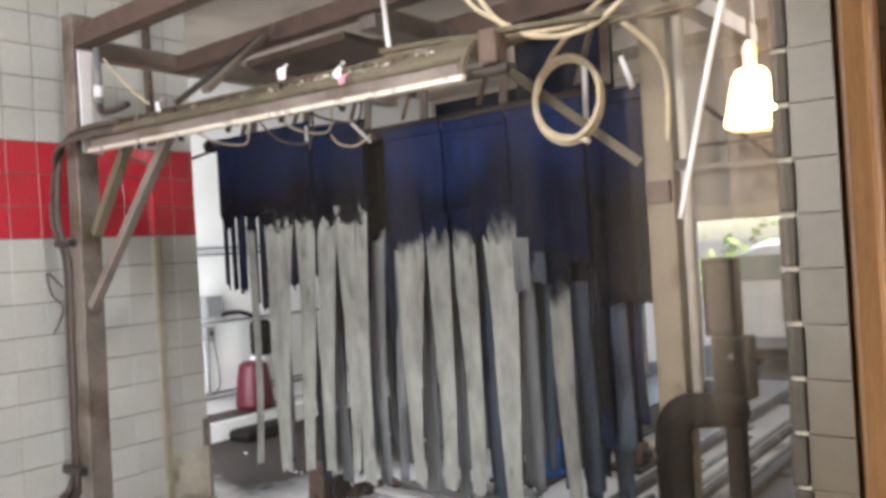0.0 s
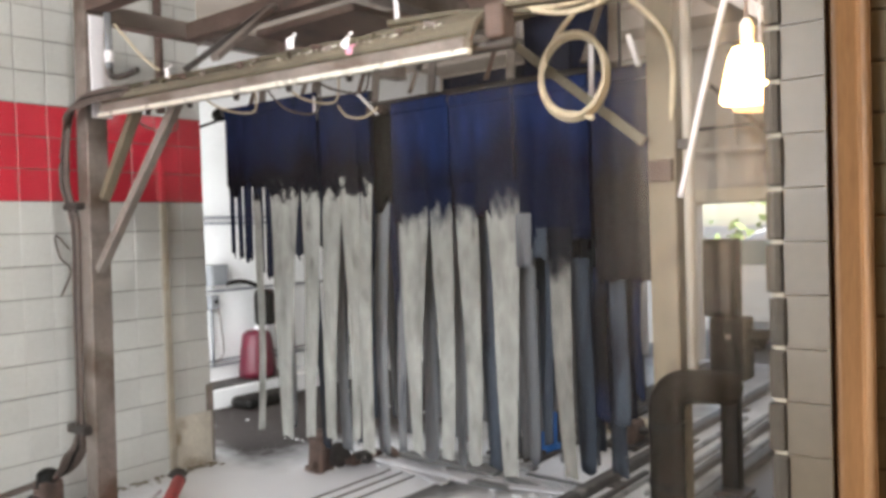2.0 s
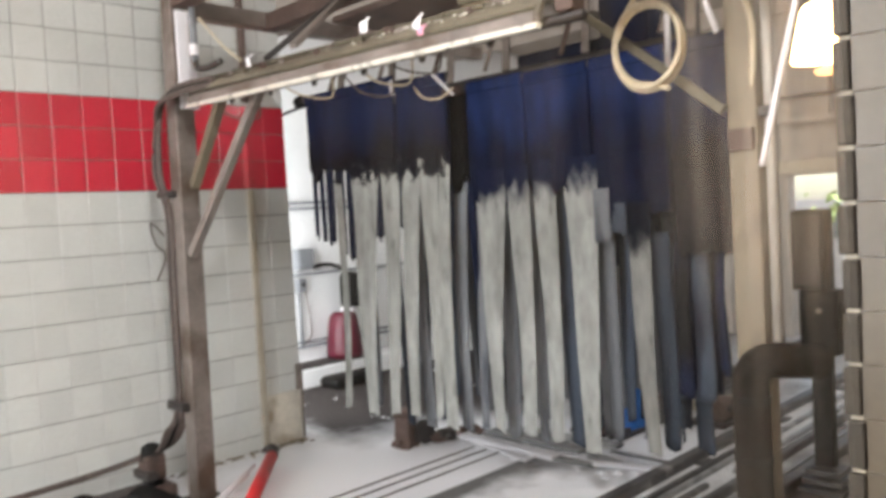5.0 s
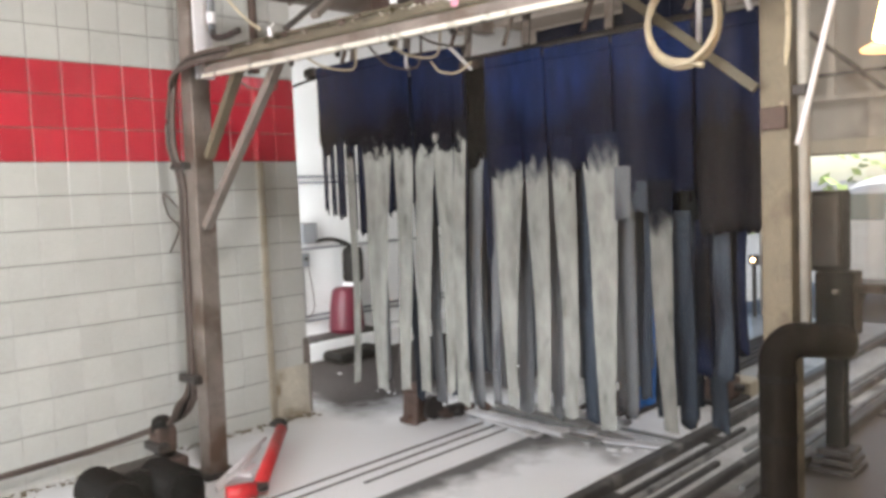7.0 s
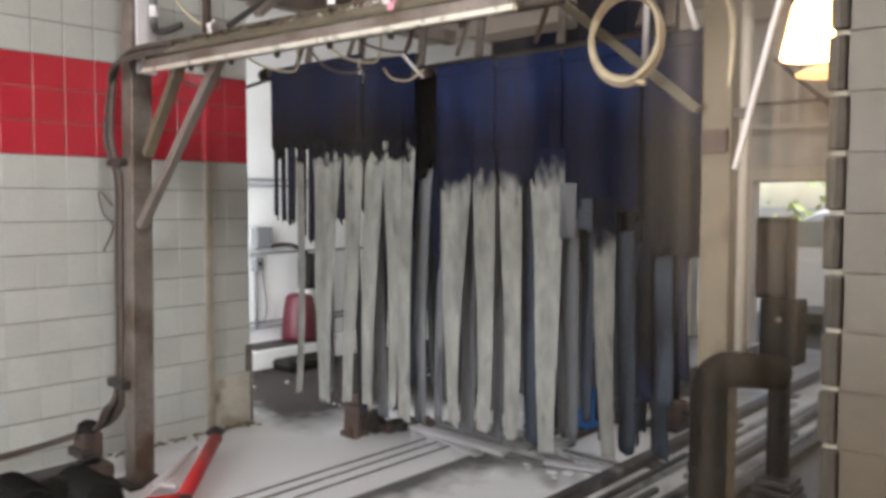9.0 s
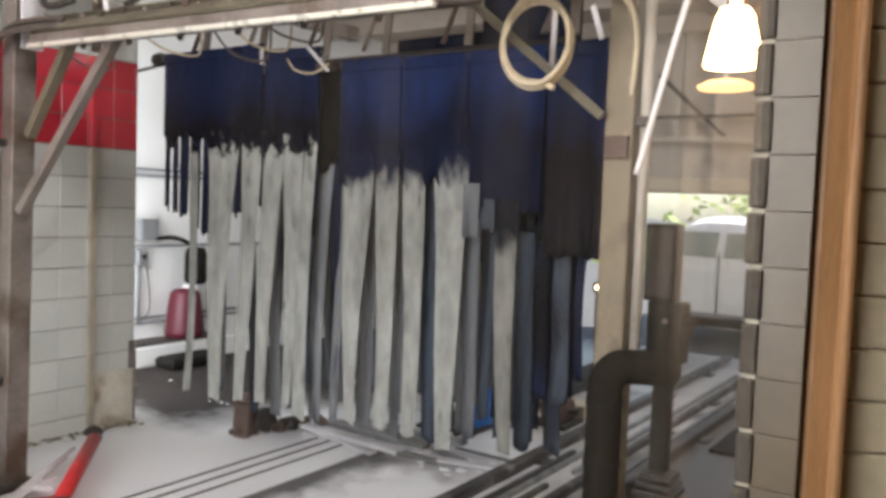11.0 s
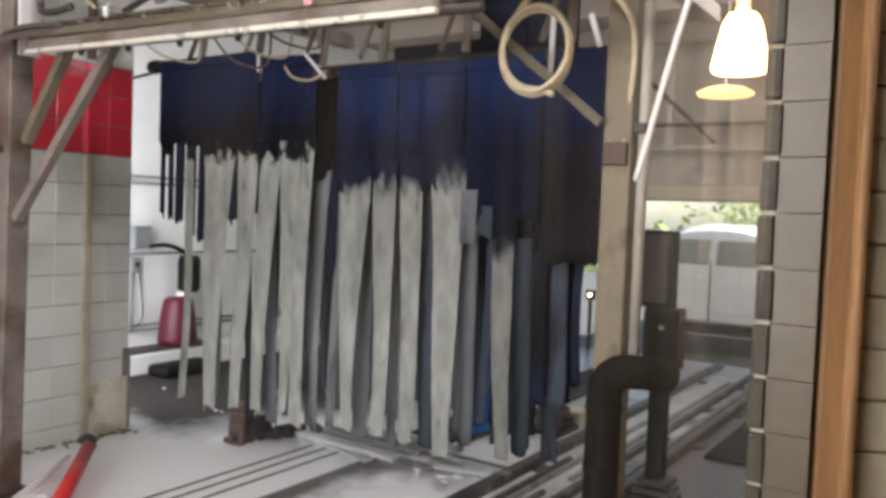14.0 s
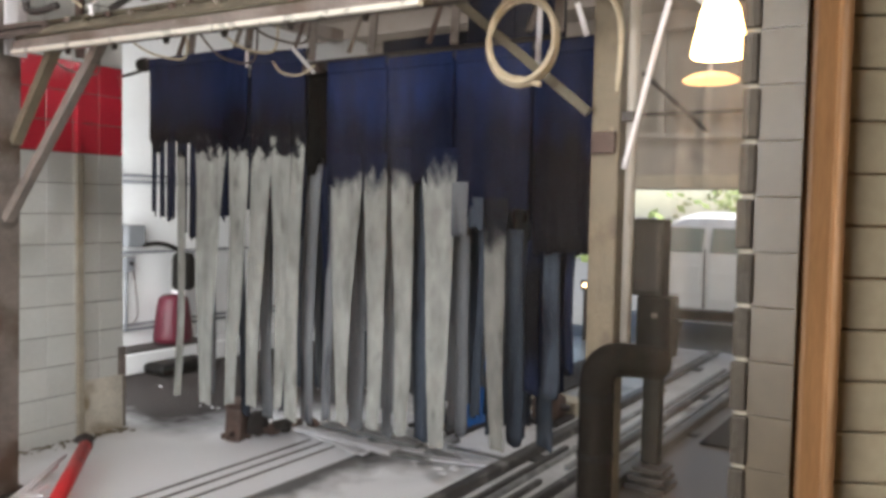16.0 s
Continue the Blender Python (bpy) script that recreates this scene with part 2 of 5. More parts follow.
def grimed(name, color, grime, z_mid, spread, scale=7.0, edge=0.12, vary=0.28, dark=0.45, drag=0.25, mottle=5, pull=(2.5, 2.5, 0.35)):
    """Felt whose lower edge is blackened by an uneven, streaky grime line."""
    m = mat(name, color, 0.85, vary=vary, scale=5, fine=14, bump=0.0, stretch=pull, dirt=[c * dark for c in color], dirt_at=0.58, dirt_scale=mottle)
    n, l = m.node_tree.nodes, m.node_tree.links
    b = n["Principled BSDF"]
    b.inputs["Specular IOR Level"].default_value = 0.08
    old = b.inputs["Base Color"].links[0].from_socket
    geo = n.new("ShaderNodeNewGeometry")
    sep = n.new("ShaderNodeSeparateXYZ")
    l.new(geo.outputs["Position"], sep.inputs[0])
    mp = n.new("ShaderNodeMapping")
    mp.inputs["Scale"].default_value = (1, 1, drag)
    l.new(geo.outputs["Position"], mp.inputs[0])
    nz = n.new("ShaderNodeTexNoise")
    nz.inputs["Scale"].default_value, nz.inputs["Detail"].default_value = scale, 8.0
    l.new(mp.outputs[0], nz.inputs["Vector"])
    k = n.new("ShaderNodeMath")
    k.operation = "MULTIPLY_ADD"
    k.inputs[1].default_value = spread
    l.new(nz.outputs["Fac"], k.inputs[0])
    l.new(sep.outputs["Z"], k.inputs[2])
    r = n.new("ShaderNodeMapRange")
    r.inputs["From Min"].default_value, r.inputs["From Max"].default_value = z_mid + spread * 0.5 + edge, z_mid + spread * 0.5 - edge
    l.new(k.outputs[0], r.inputs["Value"])
    mx = n.new("ShaderNodeMix")
    mx.data_type = "RGBA"
    l.new(r.outputs[0], mx.inputs["Factor"])
    l.new(old, mx.inputs["A"])
    mx.inputs["B"].default_value = (*grime, 1)
    l.new(mx.outputs["Result"], b.inputs["Base Color"])
    return m


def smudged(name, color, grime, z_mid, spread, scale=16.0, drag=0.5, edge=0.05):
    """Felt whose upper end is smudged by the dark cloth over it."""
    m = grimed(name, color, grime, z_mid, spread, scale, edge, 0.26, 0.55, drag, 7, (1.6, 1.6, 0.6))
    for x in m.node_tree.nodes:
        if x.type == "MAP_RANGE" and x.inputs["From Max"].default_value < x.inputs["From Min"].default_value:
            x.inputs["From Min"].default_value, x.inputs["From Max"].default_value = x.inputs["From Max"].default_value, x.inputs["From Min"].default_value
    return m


BLUE = grimed("blue_felt", (0.012, 0.025, 0.088), (0.004, 0.0065, 0.02), 2.14, 0.5)
NAVY = grimed("navy_felt", (0.011, 0.021, 0.068), (0.0045, 0.0045, 0.009), 2.23, 0.4)
NAVY_LONG = grimed("long_navy_felt", (0.011, 0.019, 0.058), (0.009, 0.008, 0.011), 1.95, 0.8)
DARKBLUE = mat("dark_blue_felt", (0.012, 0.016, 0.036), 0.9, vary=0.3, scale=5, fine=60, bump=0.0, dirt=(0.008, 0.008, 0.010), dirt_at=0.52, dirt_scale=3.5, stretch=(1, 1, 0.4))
GAPFELT = mat("near_black_felt", (0.0035, 0.003, 0.003), 0.9, vary=0.4, scale=5, fine=14, bump=0.0)
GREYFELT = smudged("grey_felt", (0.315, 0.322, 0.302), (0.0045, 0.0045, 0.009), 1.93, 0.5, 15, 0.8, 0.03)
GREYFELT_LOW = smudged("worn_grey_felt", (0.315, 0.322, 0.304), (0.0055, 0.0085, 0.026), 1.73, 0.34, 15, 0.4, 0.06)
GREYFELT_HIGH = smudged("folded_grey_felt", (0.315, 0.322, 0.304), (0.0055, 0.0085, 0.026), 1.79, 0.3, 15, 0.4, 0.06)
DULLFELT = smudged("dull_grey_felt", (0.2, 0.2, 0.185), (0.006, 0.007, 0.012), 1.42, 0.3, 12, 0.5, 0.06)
# grey felt again, with the shade of the rear layers in its colour
SHADEFELT = mat("shade_toned_grey_felt", (0.17, 0.178, 0.19), 0.9, vary=0.2, scale=5, fine=110, bump=0.1, per=0.2, dirt=(0.05, 0.055, 0.07), dirt_at=0.55, dirt_scale=4, stretch=(3, 3, 0.4))
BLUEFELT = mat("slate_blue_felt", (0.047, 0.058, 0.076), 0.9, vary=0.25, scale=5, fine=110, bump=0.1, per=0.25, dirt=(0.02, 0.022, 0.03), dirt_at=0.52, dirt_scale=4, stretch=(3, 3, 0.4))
CRIMSON = mat("crimson_enamel", (0.10, 0.006, 0.02), 0.4, vary=0.2, scale=9, bump=0.05)
DARKBRICK = mat("dark_brick_edge", (0.05, 0.04, 0.028), 0.8, vary=0.25, scale=9, bump=0.3, per=0.2)
FOAM = mat("soap_foam", (0.82, 0.82, 0.83), 0.7, vary=0.1, scale=12, bump=0.3)
WETSLAT = mat("wet_grey_slat", (0.24, 0.24, 0.235), 0.35, vary=0.3, scale=6, fine=60, bump=0.1, per=0.3, dirt=(0.07, 0.07, 0.07), dirt_at=0.52, dirt_scale=6)
# base colour darkened to offset the entrance light on the reveal
REVEAL = mat("darkened_reveal_tile", (0.088, 0.064, 0.036), 0.35, vary=0.1, scale=6, fine=50, bump=0.04, per=0.06)
REDPAINT = mat("red_paint", (0.62, 0.035, 0.04), 0.4, vary=0.15, scale=9, bump=0.08, dirt=(0.25, 0.05, 0.04), dirt_at=0.66, dirt_scale=8)
WOOD = mat("varnished_wood", (0.28, 0.145, 0.062), 0.4, vary=0.25, scale=4, fine=40, bump=0.08, stretch=(14, 14, 0.8))
CREAM = mat("cream_paint", (0.50, 0.44, 0.33), 0.5, vary=0.08, scale=4, fine=50, bump=0.06)
BOARD = mat("dull_cream_board", (0.35, 0.295, 0.2), 0.55, vary=0.1, scale=4, fine=50, bump=0.06)
CEILING = mat("stained_ceiling", (0.34, 0.29, 0.25), 0.9, vary=0.2, scale=2, bump=0.1, dirt=(0.15, 0.12, 0.10), dirt_at=0.58, dirt_scale=1.5)
BLUEPLASTIC = mat("blue_plastic", (0.02, 0.14, 0.45), 0.35, vary=0.15, bump=0.04)
CARPAINT = mat("pale_car_paint", (0.76, 0.76, 0.74), 0.5, 0.0, vary=0.05, bump=0.0)
LEAF = mat("leaves", (0.27, 0.35, 0.12), 0.6, vary=0.4, scale=3, fine=30, bump=0.2)
ASPHALT = mat("asphalt", (0.16, 0.16, 0.155), 0.85, vary=0.2, scale=3, fine=90, bump=0.3)
PINK = mat("faded_pink_tag", (0.72, 0.30, 0.42), 0.5, vary=0.15, bump=0.02)
PAPER = mat("white_tag", (0.82, 0.80, 0.82), 0.5, vary=0.06, bump=0.02)
GREYBOX = mat("grey_enamel", (0.20, 0.21, 0.225), 0.45, 0.1, vary=0.12, bump=0.05)
BULB = glow("warm_bulb", (1.0, 0.56, 0.2), 45.0)
BULB_DIM = glow("warm_dish", (1.0, 0.55, 0.2), 1.3)
CARLIGHT = glow("lit_car_lens", (1.0, 0.66, 0.32), 9.0)
WINDOW_GLASS = glass("window_glass")
CARGLASS = mat("tinted_car_glass", (0.24, 0.28, 0.255), 0.2, vary=0.1, bump=0.0)

# ---- geometry helpers ----


def finish(name, bm, material, parent=None, label="", smooth=False):
    bmesh.ops.recalc_face_normals(bm, faces=bm.faces)
    me = bpy.data.meshes.new(name)
    bm.to_mesh(me)
    bm.free()
    if smooth:
        for p in me.polygons:
            p.use_smooth = True
    me.materials.append(material)
    ob = new(name, me)
    if parent:
        ob.parent = parent
    if label:
        ob["label"] = label
    return ob


part = finish


def thing(name, at, label, category, group="", kind=""):
    e = new(name)
    e.location = at
    e.empty_display_size = 0.1
    return tagged(e, label, category, group, kind)


def add_box(bm, c, s, bevel=0.0, turn=None):
    m = Matrix.Translation(c) @ (turn or Matrix.Identity(4)) @ Matrix.Diagonal((*s, 1))
    r = bmesh.ops.create_cube(bm, size=1.0, matrix=m)
    if bevel:
        edges = list({e for v in r["verts"] for e in v.link_edges})
        bmesh.ops.bevel(bm, geom=edges, offset=bevel, segments=2, affect="EDGES", profile=0.5)
    return bm


def box(c, s, bevel=0.0, turn=None):
    return add_box(bmesh.new(), c, s, bevel, turn)


def bar_between(a, b, w, h, bevel=0.004):
    """A straight square tube from a to b."""
    a, b = Vector(a), Vector(b)
    d = b - a
    turn = d.to_track_quat("Y", "Z").to_matrix().to_4x4()
    return box((a + b) / 2, (w, d.length, h), bevel, turn)


def add_tube(bm, pts, r, seg=8, closed=False):
    pts = [Vector(p) for p in pts]
    rings = []
    n = len(pts)
    up = Vector((0.13, 0.07, 0.99))
    for k, p in enumerate(pts):
        d = (pts[(k + 1) % n] - pts[k - 1]) if closed else (pts[min(k + 1, n - 1)] - pts[max(k - 1, 0)])
        d.normalize()
        s = d.cross(up)
        if s.length < 0.05:
            s = d.cross(Vector((1, 0, 0)))
        s.normalize()
        u = s.cross(d)
        rr = r[k] if isinstance(r, (list, tuple)) else r
        rings.append([bm.verts.new(p + rr * (math.cos(a) * s + math.sin(a) * u)) for a in (2 * math.pi * q / seg for q in range(seg))])
    for k in range(n if closed else n - 1):
        a, b = rings[k], rings[(k + 1) % n]
        for q in range(seg):
            bm.faces.new((a[q], a[(q + 1) % seg], b[(q + 1) % seg], b[q]))
    if not closed:
        bm.faces.new(rings[0])
        bm.faces.new(rings[-1])
    return bm


def tube(pts, r, seg=8, closed=False):
    return add_tube(bmesh.new(), pts, r, seg, closed)


def smooth_path(pts, n=8):
    """Points along a smooth curve through pts."""
    pts = [Vector(p) for p in pts]
    out = []
    for k in range(len(pts) - 1):
        p0, p1, p2, p3 = pts[max(k - 1, 0)], pts[k], pts[k + 1], pts[min(k + 2, len(pts) - 1)]
        for q in range(n):
            t = q / n
            out.append(0.5 * (2 * p1 + (p2 - p0) * t + (2 * p0 - 5 * p1 + 4 * p2 - p3) * t * t + (3 * p1 - p0 - 3 * p2 + p3) * t ** 3))
    return out + [pts[-1]]


def lathe(profile, seg=20, at=(0, 0, 0), axis="Z"):
    bm = bmesh.new()
    rings = []
    for r, z in profile:
        ring = []
        for q in range(seg):
            a = 2 * math.pi * q / seg
            v = (r * math.cos(a), r * math.sin(a), z)
            if axis == "Y":
                v = (v[0], v[2], v[1])
            if axis == "X":
                v = (v[2], v[0], v[1])
            ring.append(bm.verts.new(Vector(at) + Vector(v)))
        rings.append(ring)
    for a, b in zip(rings, rings[1:]):
        for q in range(seg):
            bm.faces.new((a[q], a[(q + 1) % seg], b[(q + 1) % seg], b[q]))
    bm.faces.new(rings[0])
    bm.faces.new(rings[-1])
    return bm


def structure(name, bm, material, label, category="structure", smooth=False):
    return tagged(finish(name, bm, material, smooth=smooth), label, category, kind="structure")


# ---- the setting ----
XW, YP = -5.7, 3.2       # tiled wall and its end
XR = -7.5                # white recess wall
YF = 9.0                 # far wall with the exit
XV = -0.995              # viewing-window wall, inner face
CEIL = 3.75

structure("ground", box((0, 60, -0.16), (400, 400, 0.3)), ASPHALT, "grey asphalt ground outside the wash bay", "ground")
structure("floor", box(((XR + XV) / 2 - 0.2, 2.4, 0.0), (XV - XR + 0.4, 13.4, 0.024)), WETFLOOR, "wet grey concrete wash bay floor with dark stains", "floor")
structure("ceiling", box(((XR + XV) / 2, 2.4, CEIL + 0.1), (XV - XR + 0.6, 13.8, 0.2)), CEILING, "stained brown-grey ceiling", "ceiling")
wall_west = structure("wall_west", box((XW - 0.14, (YP - 4.3) / 2, CEIL / 2), (0.26, YP + 4.3, CEIL)), GROUT, "white glazed tile wall with a red band", "wall")
structure("wall_recess", box((XR - 0.1, (YP + YF) / 2, CEIL / 2), (0.2, YF - YP + 0.4, CEIL)), PLASTER, "bright white painted wall", "wall")
# doorway is out of view, added so the recess area lamp has an opening
bm = bmesh.new()
for x0, x1, z0, z1 in ((XR, -7.4, 0, CEIL), (-7.4, -5.98, 2.95, CEIL)):
    add_box(bm, ((x0 + x1) / 2, YP + 0.05, (z0 + z1) / 2), (x1 - x0, 0.1, z1 - z0))
structure("wall_recess_end", bm, PLASTER, "unseen white return wall opened to let recess light in", "wall")
bm = bmesh.new()
for x0, x1, z0, z1 in ((XW - 0.3, -5.05, 0, CEIL), (-5.05, -1.0, 3.45, CEIL)):
    add_box(bm, ((x0 + x1) / 2, -4.4, (z0 + z1) / 2), (x1 - x0, 0.16, z1 - z0))
structure("wall_south", bm, CONCRETE, "grey concrete wall round the bay entrance", "wall")

# far wall with the exit opening and a narrow light slot
bm = bmesh.new()
for x0, x1, z0, z1 in ((XR, -4.98, 0, CEIL), (-4.98, -4.62, 1.16, CEIL), (-4.62, -4.25, 0, CEIL), (-4.25, -2.36, 1.87, CEIL), (-2.36, XV, 0, CEIL)):
    add_box(bm, ((x0 + x1) / 2, YF + 0.1, (z0 + z1) / 2), (x1 - x0, 0.2, z1 - z0))
structure("wall_north", bm, CONCRETE, "grey concrete end wall with the exit opening", "wall")
structure("trim_lintel", box((-3.3, YF - 0.04, 1.96), (2.3, 0.08, 0.15), 0.01), CREAM, "cream painted lintel over the exit", "trim")

# near wall with the viewing window
Y0, Y1, Z0, Z1 = -1.9, 1.1, 0.75, 2.5
bm = bmesh.new()
for y0, y1, z0, z1 in ((-4.3, Y0, 0, CEIL), (Y1, YF, 0, CEIL), (Y0, Y1, 0, Z0), (Y0, Y1, Z1, CEIL)):
    add_box(bm, (XV - 0.035, (y0 + y1) / 2, (z0 + z1) / 2), (0.07, y1 - y0, z1 - z0))
structure("wall_east", bm, CREAM, "cream painted wall with the viewing window", "wall")

# viewing window: reveal, wooden casing, glass
structure("window_sill", box((XV - 0.03, (Y0 + Y1) / 2, Z0 - 0.02), (0.2, Y1 - Y0, 0.04), 0.006), WOOD, "varnished wooden window sill", "window sill")
pane = structure("window_1", box((XV - 0.06, (Y0 + Y1) / 2, (Z0 + Z1) / 2), (0.006, Y1 - Y0 + 0.03, Z1 - Z0 + 0.03)), WINDOW_GLASS, "large clear viewing window pane", "window")
pane.visible_shadow = False
casing = thing("window_casing", (XV, Y1, Z0), "varnished orange-brown wooden window casing", "trim", kind="structure")


def lpart(name, bm, material, parent, label="", smooth=False):
    """A part built in world coordinates under a thing."""
    ob = finish(name, bm, material, parent, label, smooth)
    top = parent
    base = Vector()
    while top:
        base += top.location
        top = top.parent
    ob.matrix_parent_inverse = Matrix.Translation(-base)
    return ob


def sub(name, bm, material, parent, label="", smooth=False):
    """A piece of a part; the part's mesh is in world coordinates already."""
    ob = finish(name, bm, material, parent, label, smooth)
    return ob


lpart("casing_board", box((XV + 0.012, (Y0 + Y1) / 2, Z1 + 0.05), (0.02, Y1 - Y0, 0.09), 0.005), WOOD, casing)
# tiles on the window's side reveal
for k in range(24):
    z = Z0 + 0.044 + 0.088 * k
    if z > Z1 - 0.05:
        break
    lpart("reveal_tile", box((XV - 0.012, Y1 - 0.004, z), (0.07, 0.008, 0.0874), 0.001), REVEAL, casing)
for k in range(20):
    z = Z0 + 0.044 + 0.088 * k
    lpart("edge_brick", box((XV - 0.061 + 0.002 * (k % 3), Y1 - 0.008, z), (0.028, 0.016, 0.08), 0.004), DARKBRICK, casing, "")
# angled wall of the viewing room, clad with horizontal boards
WD = Vector((0.875, 0.485, 0))
WA = math.degrees(math.atan2(WD.y, WD.x))
cladding = thing("wall_cladding", (XV, Y1, 0), "cream horizontal cladding boards beside the window", "wall", kind="structure")
for k in range(31):
    c = Vector((XV, Y1 + 0.03, 0.05 + 0.083 * k)) + WD * 1.18
    lpart("cladding_board", box(c, (2.2, 0.016, 0.0805), 0.004, pose(0, 0, 0, 0, 0, WA)), BOARD, cladding)
lpart("backing", box(Vector((XV, Y1 + 0.05, 1.36)) + WD * 1.2, (2.3, 0.02, 2.7), 0.0, pose(0, 0, 0, 0, 0, WA)), WOOD, cladding)
lpart("corner_trim", box(Vector((XV + 0.004, Y1 + 0.012, 1.4)) + WD * 0.05, (0.062, 0.03, 2.7), 0.007, pose(0, 0, 0, 0, 0, WA)), WOOD, cladding, "varnished wooden corner trim")
lpart("corner_bead", box(Vector((XV + 0.004, Y1 + 0.004, 1.4)) + WD * 0.07, (0.018, 0.05, 2.7), 0.007, pose(0, 0, 0, 0, 0, WA)), WOOD, cladding, "varnished wooden bead")

# viewing room that closes the view behind the camera
structure("room_floor", box((0.6, 0.5, 0.0), (3.2, 6.6, 0.03)), WOOD, "wooden viewing room floor", "floor")
structure("room_ceiling", box((0.6, 0.5, 2.75), (3.2, 6.6, 0.1)), CREAM, "cream viewing room ceiling", "ceiling")
structure("room_wall_back", box((2.15, 0.5, 1.4), (0.1, 6.6, 2.8)), CREAM, "cream viewing room back wall", "wall")
structure("room_wall_end", box((0.6, 3.7, 1.4), (3.2, 0.1, 2.8)), CREAM, "cream viewing room end wall", "wall")
structure("room_wall_start", box((0.6, -2.7, 1.4), (3.2, 0.1, 2.8)), CREAM, "cream viewing room far wall", "wall")

# ---- gantry over the lane ----
PX, PY = -4.95, 2.0
gantry = thing("wash_gantry", (PX, PY, 0), "grimy galvanised steel gantry with braces and beams over the lane", "gantry")
lpart("post", box((PX - 0.058, PY, 1.56), (0.12, 0.12, 3.1), 0.006, Euler((0, 0.025, 0)).to_matrix().to_4x4()), STEEL, gantry)
lpart("foot_plate", box((PX - 0.097, PY, 0.02), (0.22, 0.22, 0.03), 0.004), DARKSTEEL, gantry)
lpart("post_cover", box((PX + 0.071, PY + 0.004, 2.62), (0.018, 0.112, 0.56), 0.004), PAPER, gantry, "pale painted steel cover plate")
lpart("brace", bar_between((PX + 0.06, PY - 0.04, 1.5), (-4.18, PY + 0.03, 2.36), 0.05, 0.045), STEEL, gantry)
lpart("brace", bar_between((PX + 0.03, PY + 0.02, 1.9), (-4.55, PY + 0.02, 2.36), 0.055, 0.045), BROWNSTEEL, gantry)
lpart("top_beam", bar_between((PX - 0.06, PY, 2.98), (-1.5, PY, 2.98), 0.1, 0.11), RUST, gantry)
lpart("side_beam", bar_between((PX, PY, 2.93), (PX, 4.6, 2.93), 0.1, 0.1), STEEL, gantry)
lpart("rear_beam", bar_between((PX, 2.62, 2.92), (-1.7, 2.62, 2.92), 0.1, 0.1), RUST, gantry)
lpart("cross_beam", bar_between((-3.36, 2.62, 2.86), (-3.36, 4.8, 2.86), 0.11, 0.11), STEEL, gantry)
lpart("cross_beam", bar_between((-2.2, 2.0, 2.9), (-2.2, 4.8, 2.9), 0.1, 0.1), STEEL, gantry)
lpart("mid_beam", bar_between((PX, 3.35, 2.93), (-1.8, 3.35, 2.93), 0.1, 0.12), RUST, gantry)
lpart("plate", box((-4.0, 2.95, 2.84), (0.8, 0.5, 0.04), 0.004), RUST, gantry)
lpart("hanger", bar_between((-4.1, 2.55, 2.9), (-4.22, 2.1, 2.52), 0.05, 0.03), DARKSTEEL, gantry)
lpart("hanger", bar_between((-4.05, 2.55, 2.9), (-3.97, 2.1, 2.54), 0.05, 0.03), STEEL, gantry)
lpart("post", box((-2.005, 2.9, 1.56), (0.12, 0.12, 3.1), 0.006), BROWNSTEEL, gantry, "stained right-hand steel post")
lpart("post_pipe", tube([(-1.9, 2.86, 1.0), (-1.9, 2.86, 2.9)], 0.022, 12), DULLPIPE, gantry, "pale vertical pipe", True)
lpart("pipe_clip", box((-1.9, 2.83, 1.98), (0.05, 0.05, 0.04), 0.004), DARKSTEEL, gantry)
lpart("post_bracket", box((-2.005, 2.83, 1.88), (0.1, 0.03, 0.09), 0.004), RUST, gantry)
lpart("arm", bar_between((-2.06, 2.8, 2.0), (-2.72, 2.62, 2.58), 0.05, 0.04), OLIVE, gantry, "diagonal rusty arm")

# spray bar along the front of the gantry
bar = thing("spray_bar", (-3.6, 1.97, 2.3), "tarnished metal spray trough with a bright lower lip", "spray bar")
A, B = Vector((-4.72, 1.96, 2.39)), Vector((-2.27, 1.96, 2.33))
bm = bmesh.new()
prof = [(-0.05, -0.06), (-0.06, -0.02), (-0.02, 0.05), (0.05, 0.1), (0.13, 0.12), (0.13, 0.105), (0.055, 0.085), (-0.005, 0.04), (-0.04, -0.02), (-0.035, -0.06)]
rows_ = []
for e in range(25):
    c = A.lerp(B, e / 24)
    w = 0.004 * math.sin(e * 1.7)
    rows_.append([bm.verts.new((c.x, c.y + py, c.z + pz + w)) for py, pz in prof])
for ra, rb in zip(rows_, rows_[1:]):
    for q in range(len(prof)):
        bm.faces.new((ra[q], ra[(q + 1) % len(prof)], rb[(q + 1) % len(prof)], rb[q]))
bm.faces.new(rows_[0])
bm.faces.new(rows_[-1])
lpart("trough", bm, TROUGH, bar)
lpart("lip", bar_between(A + Vector((0, -0.058, -0.062)), B + Vector((0, -0.058, -0.062)), 0.03, 0.022, 0.005), LIP, bar, "bright bare metal lip")
lpart("under_pipe", tube([A + Vector((0.05, 0.06, -0.03)), B + Vector((0.1, 0.06, -0.03))], 0.02, 10), DARKSTEEL, bar, smooth=True)
for k in range(6):
    c = A.lerp(B, 0.12 + 0.15 * k)
    lpart("nozzle", lathe([(0.011, -0.028), (0.015, -0.01), (0.015, 0.0), (0.009, 0.012)], 8, c + Vector((0, 0.05, -0.045))), DARKSTEEL, bar)
lpart("lower_face", bar_between(A + Vector((0.02, -0.059, -0.03)), B + Vector((-0.02, -0.059, -0.03)), 0.012, 0.04, 0.003), STEEL, bar, "grey rolled lower face")
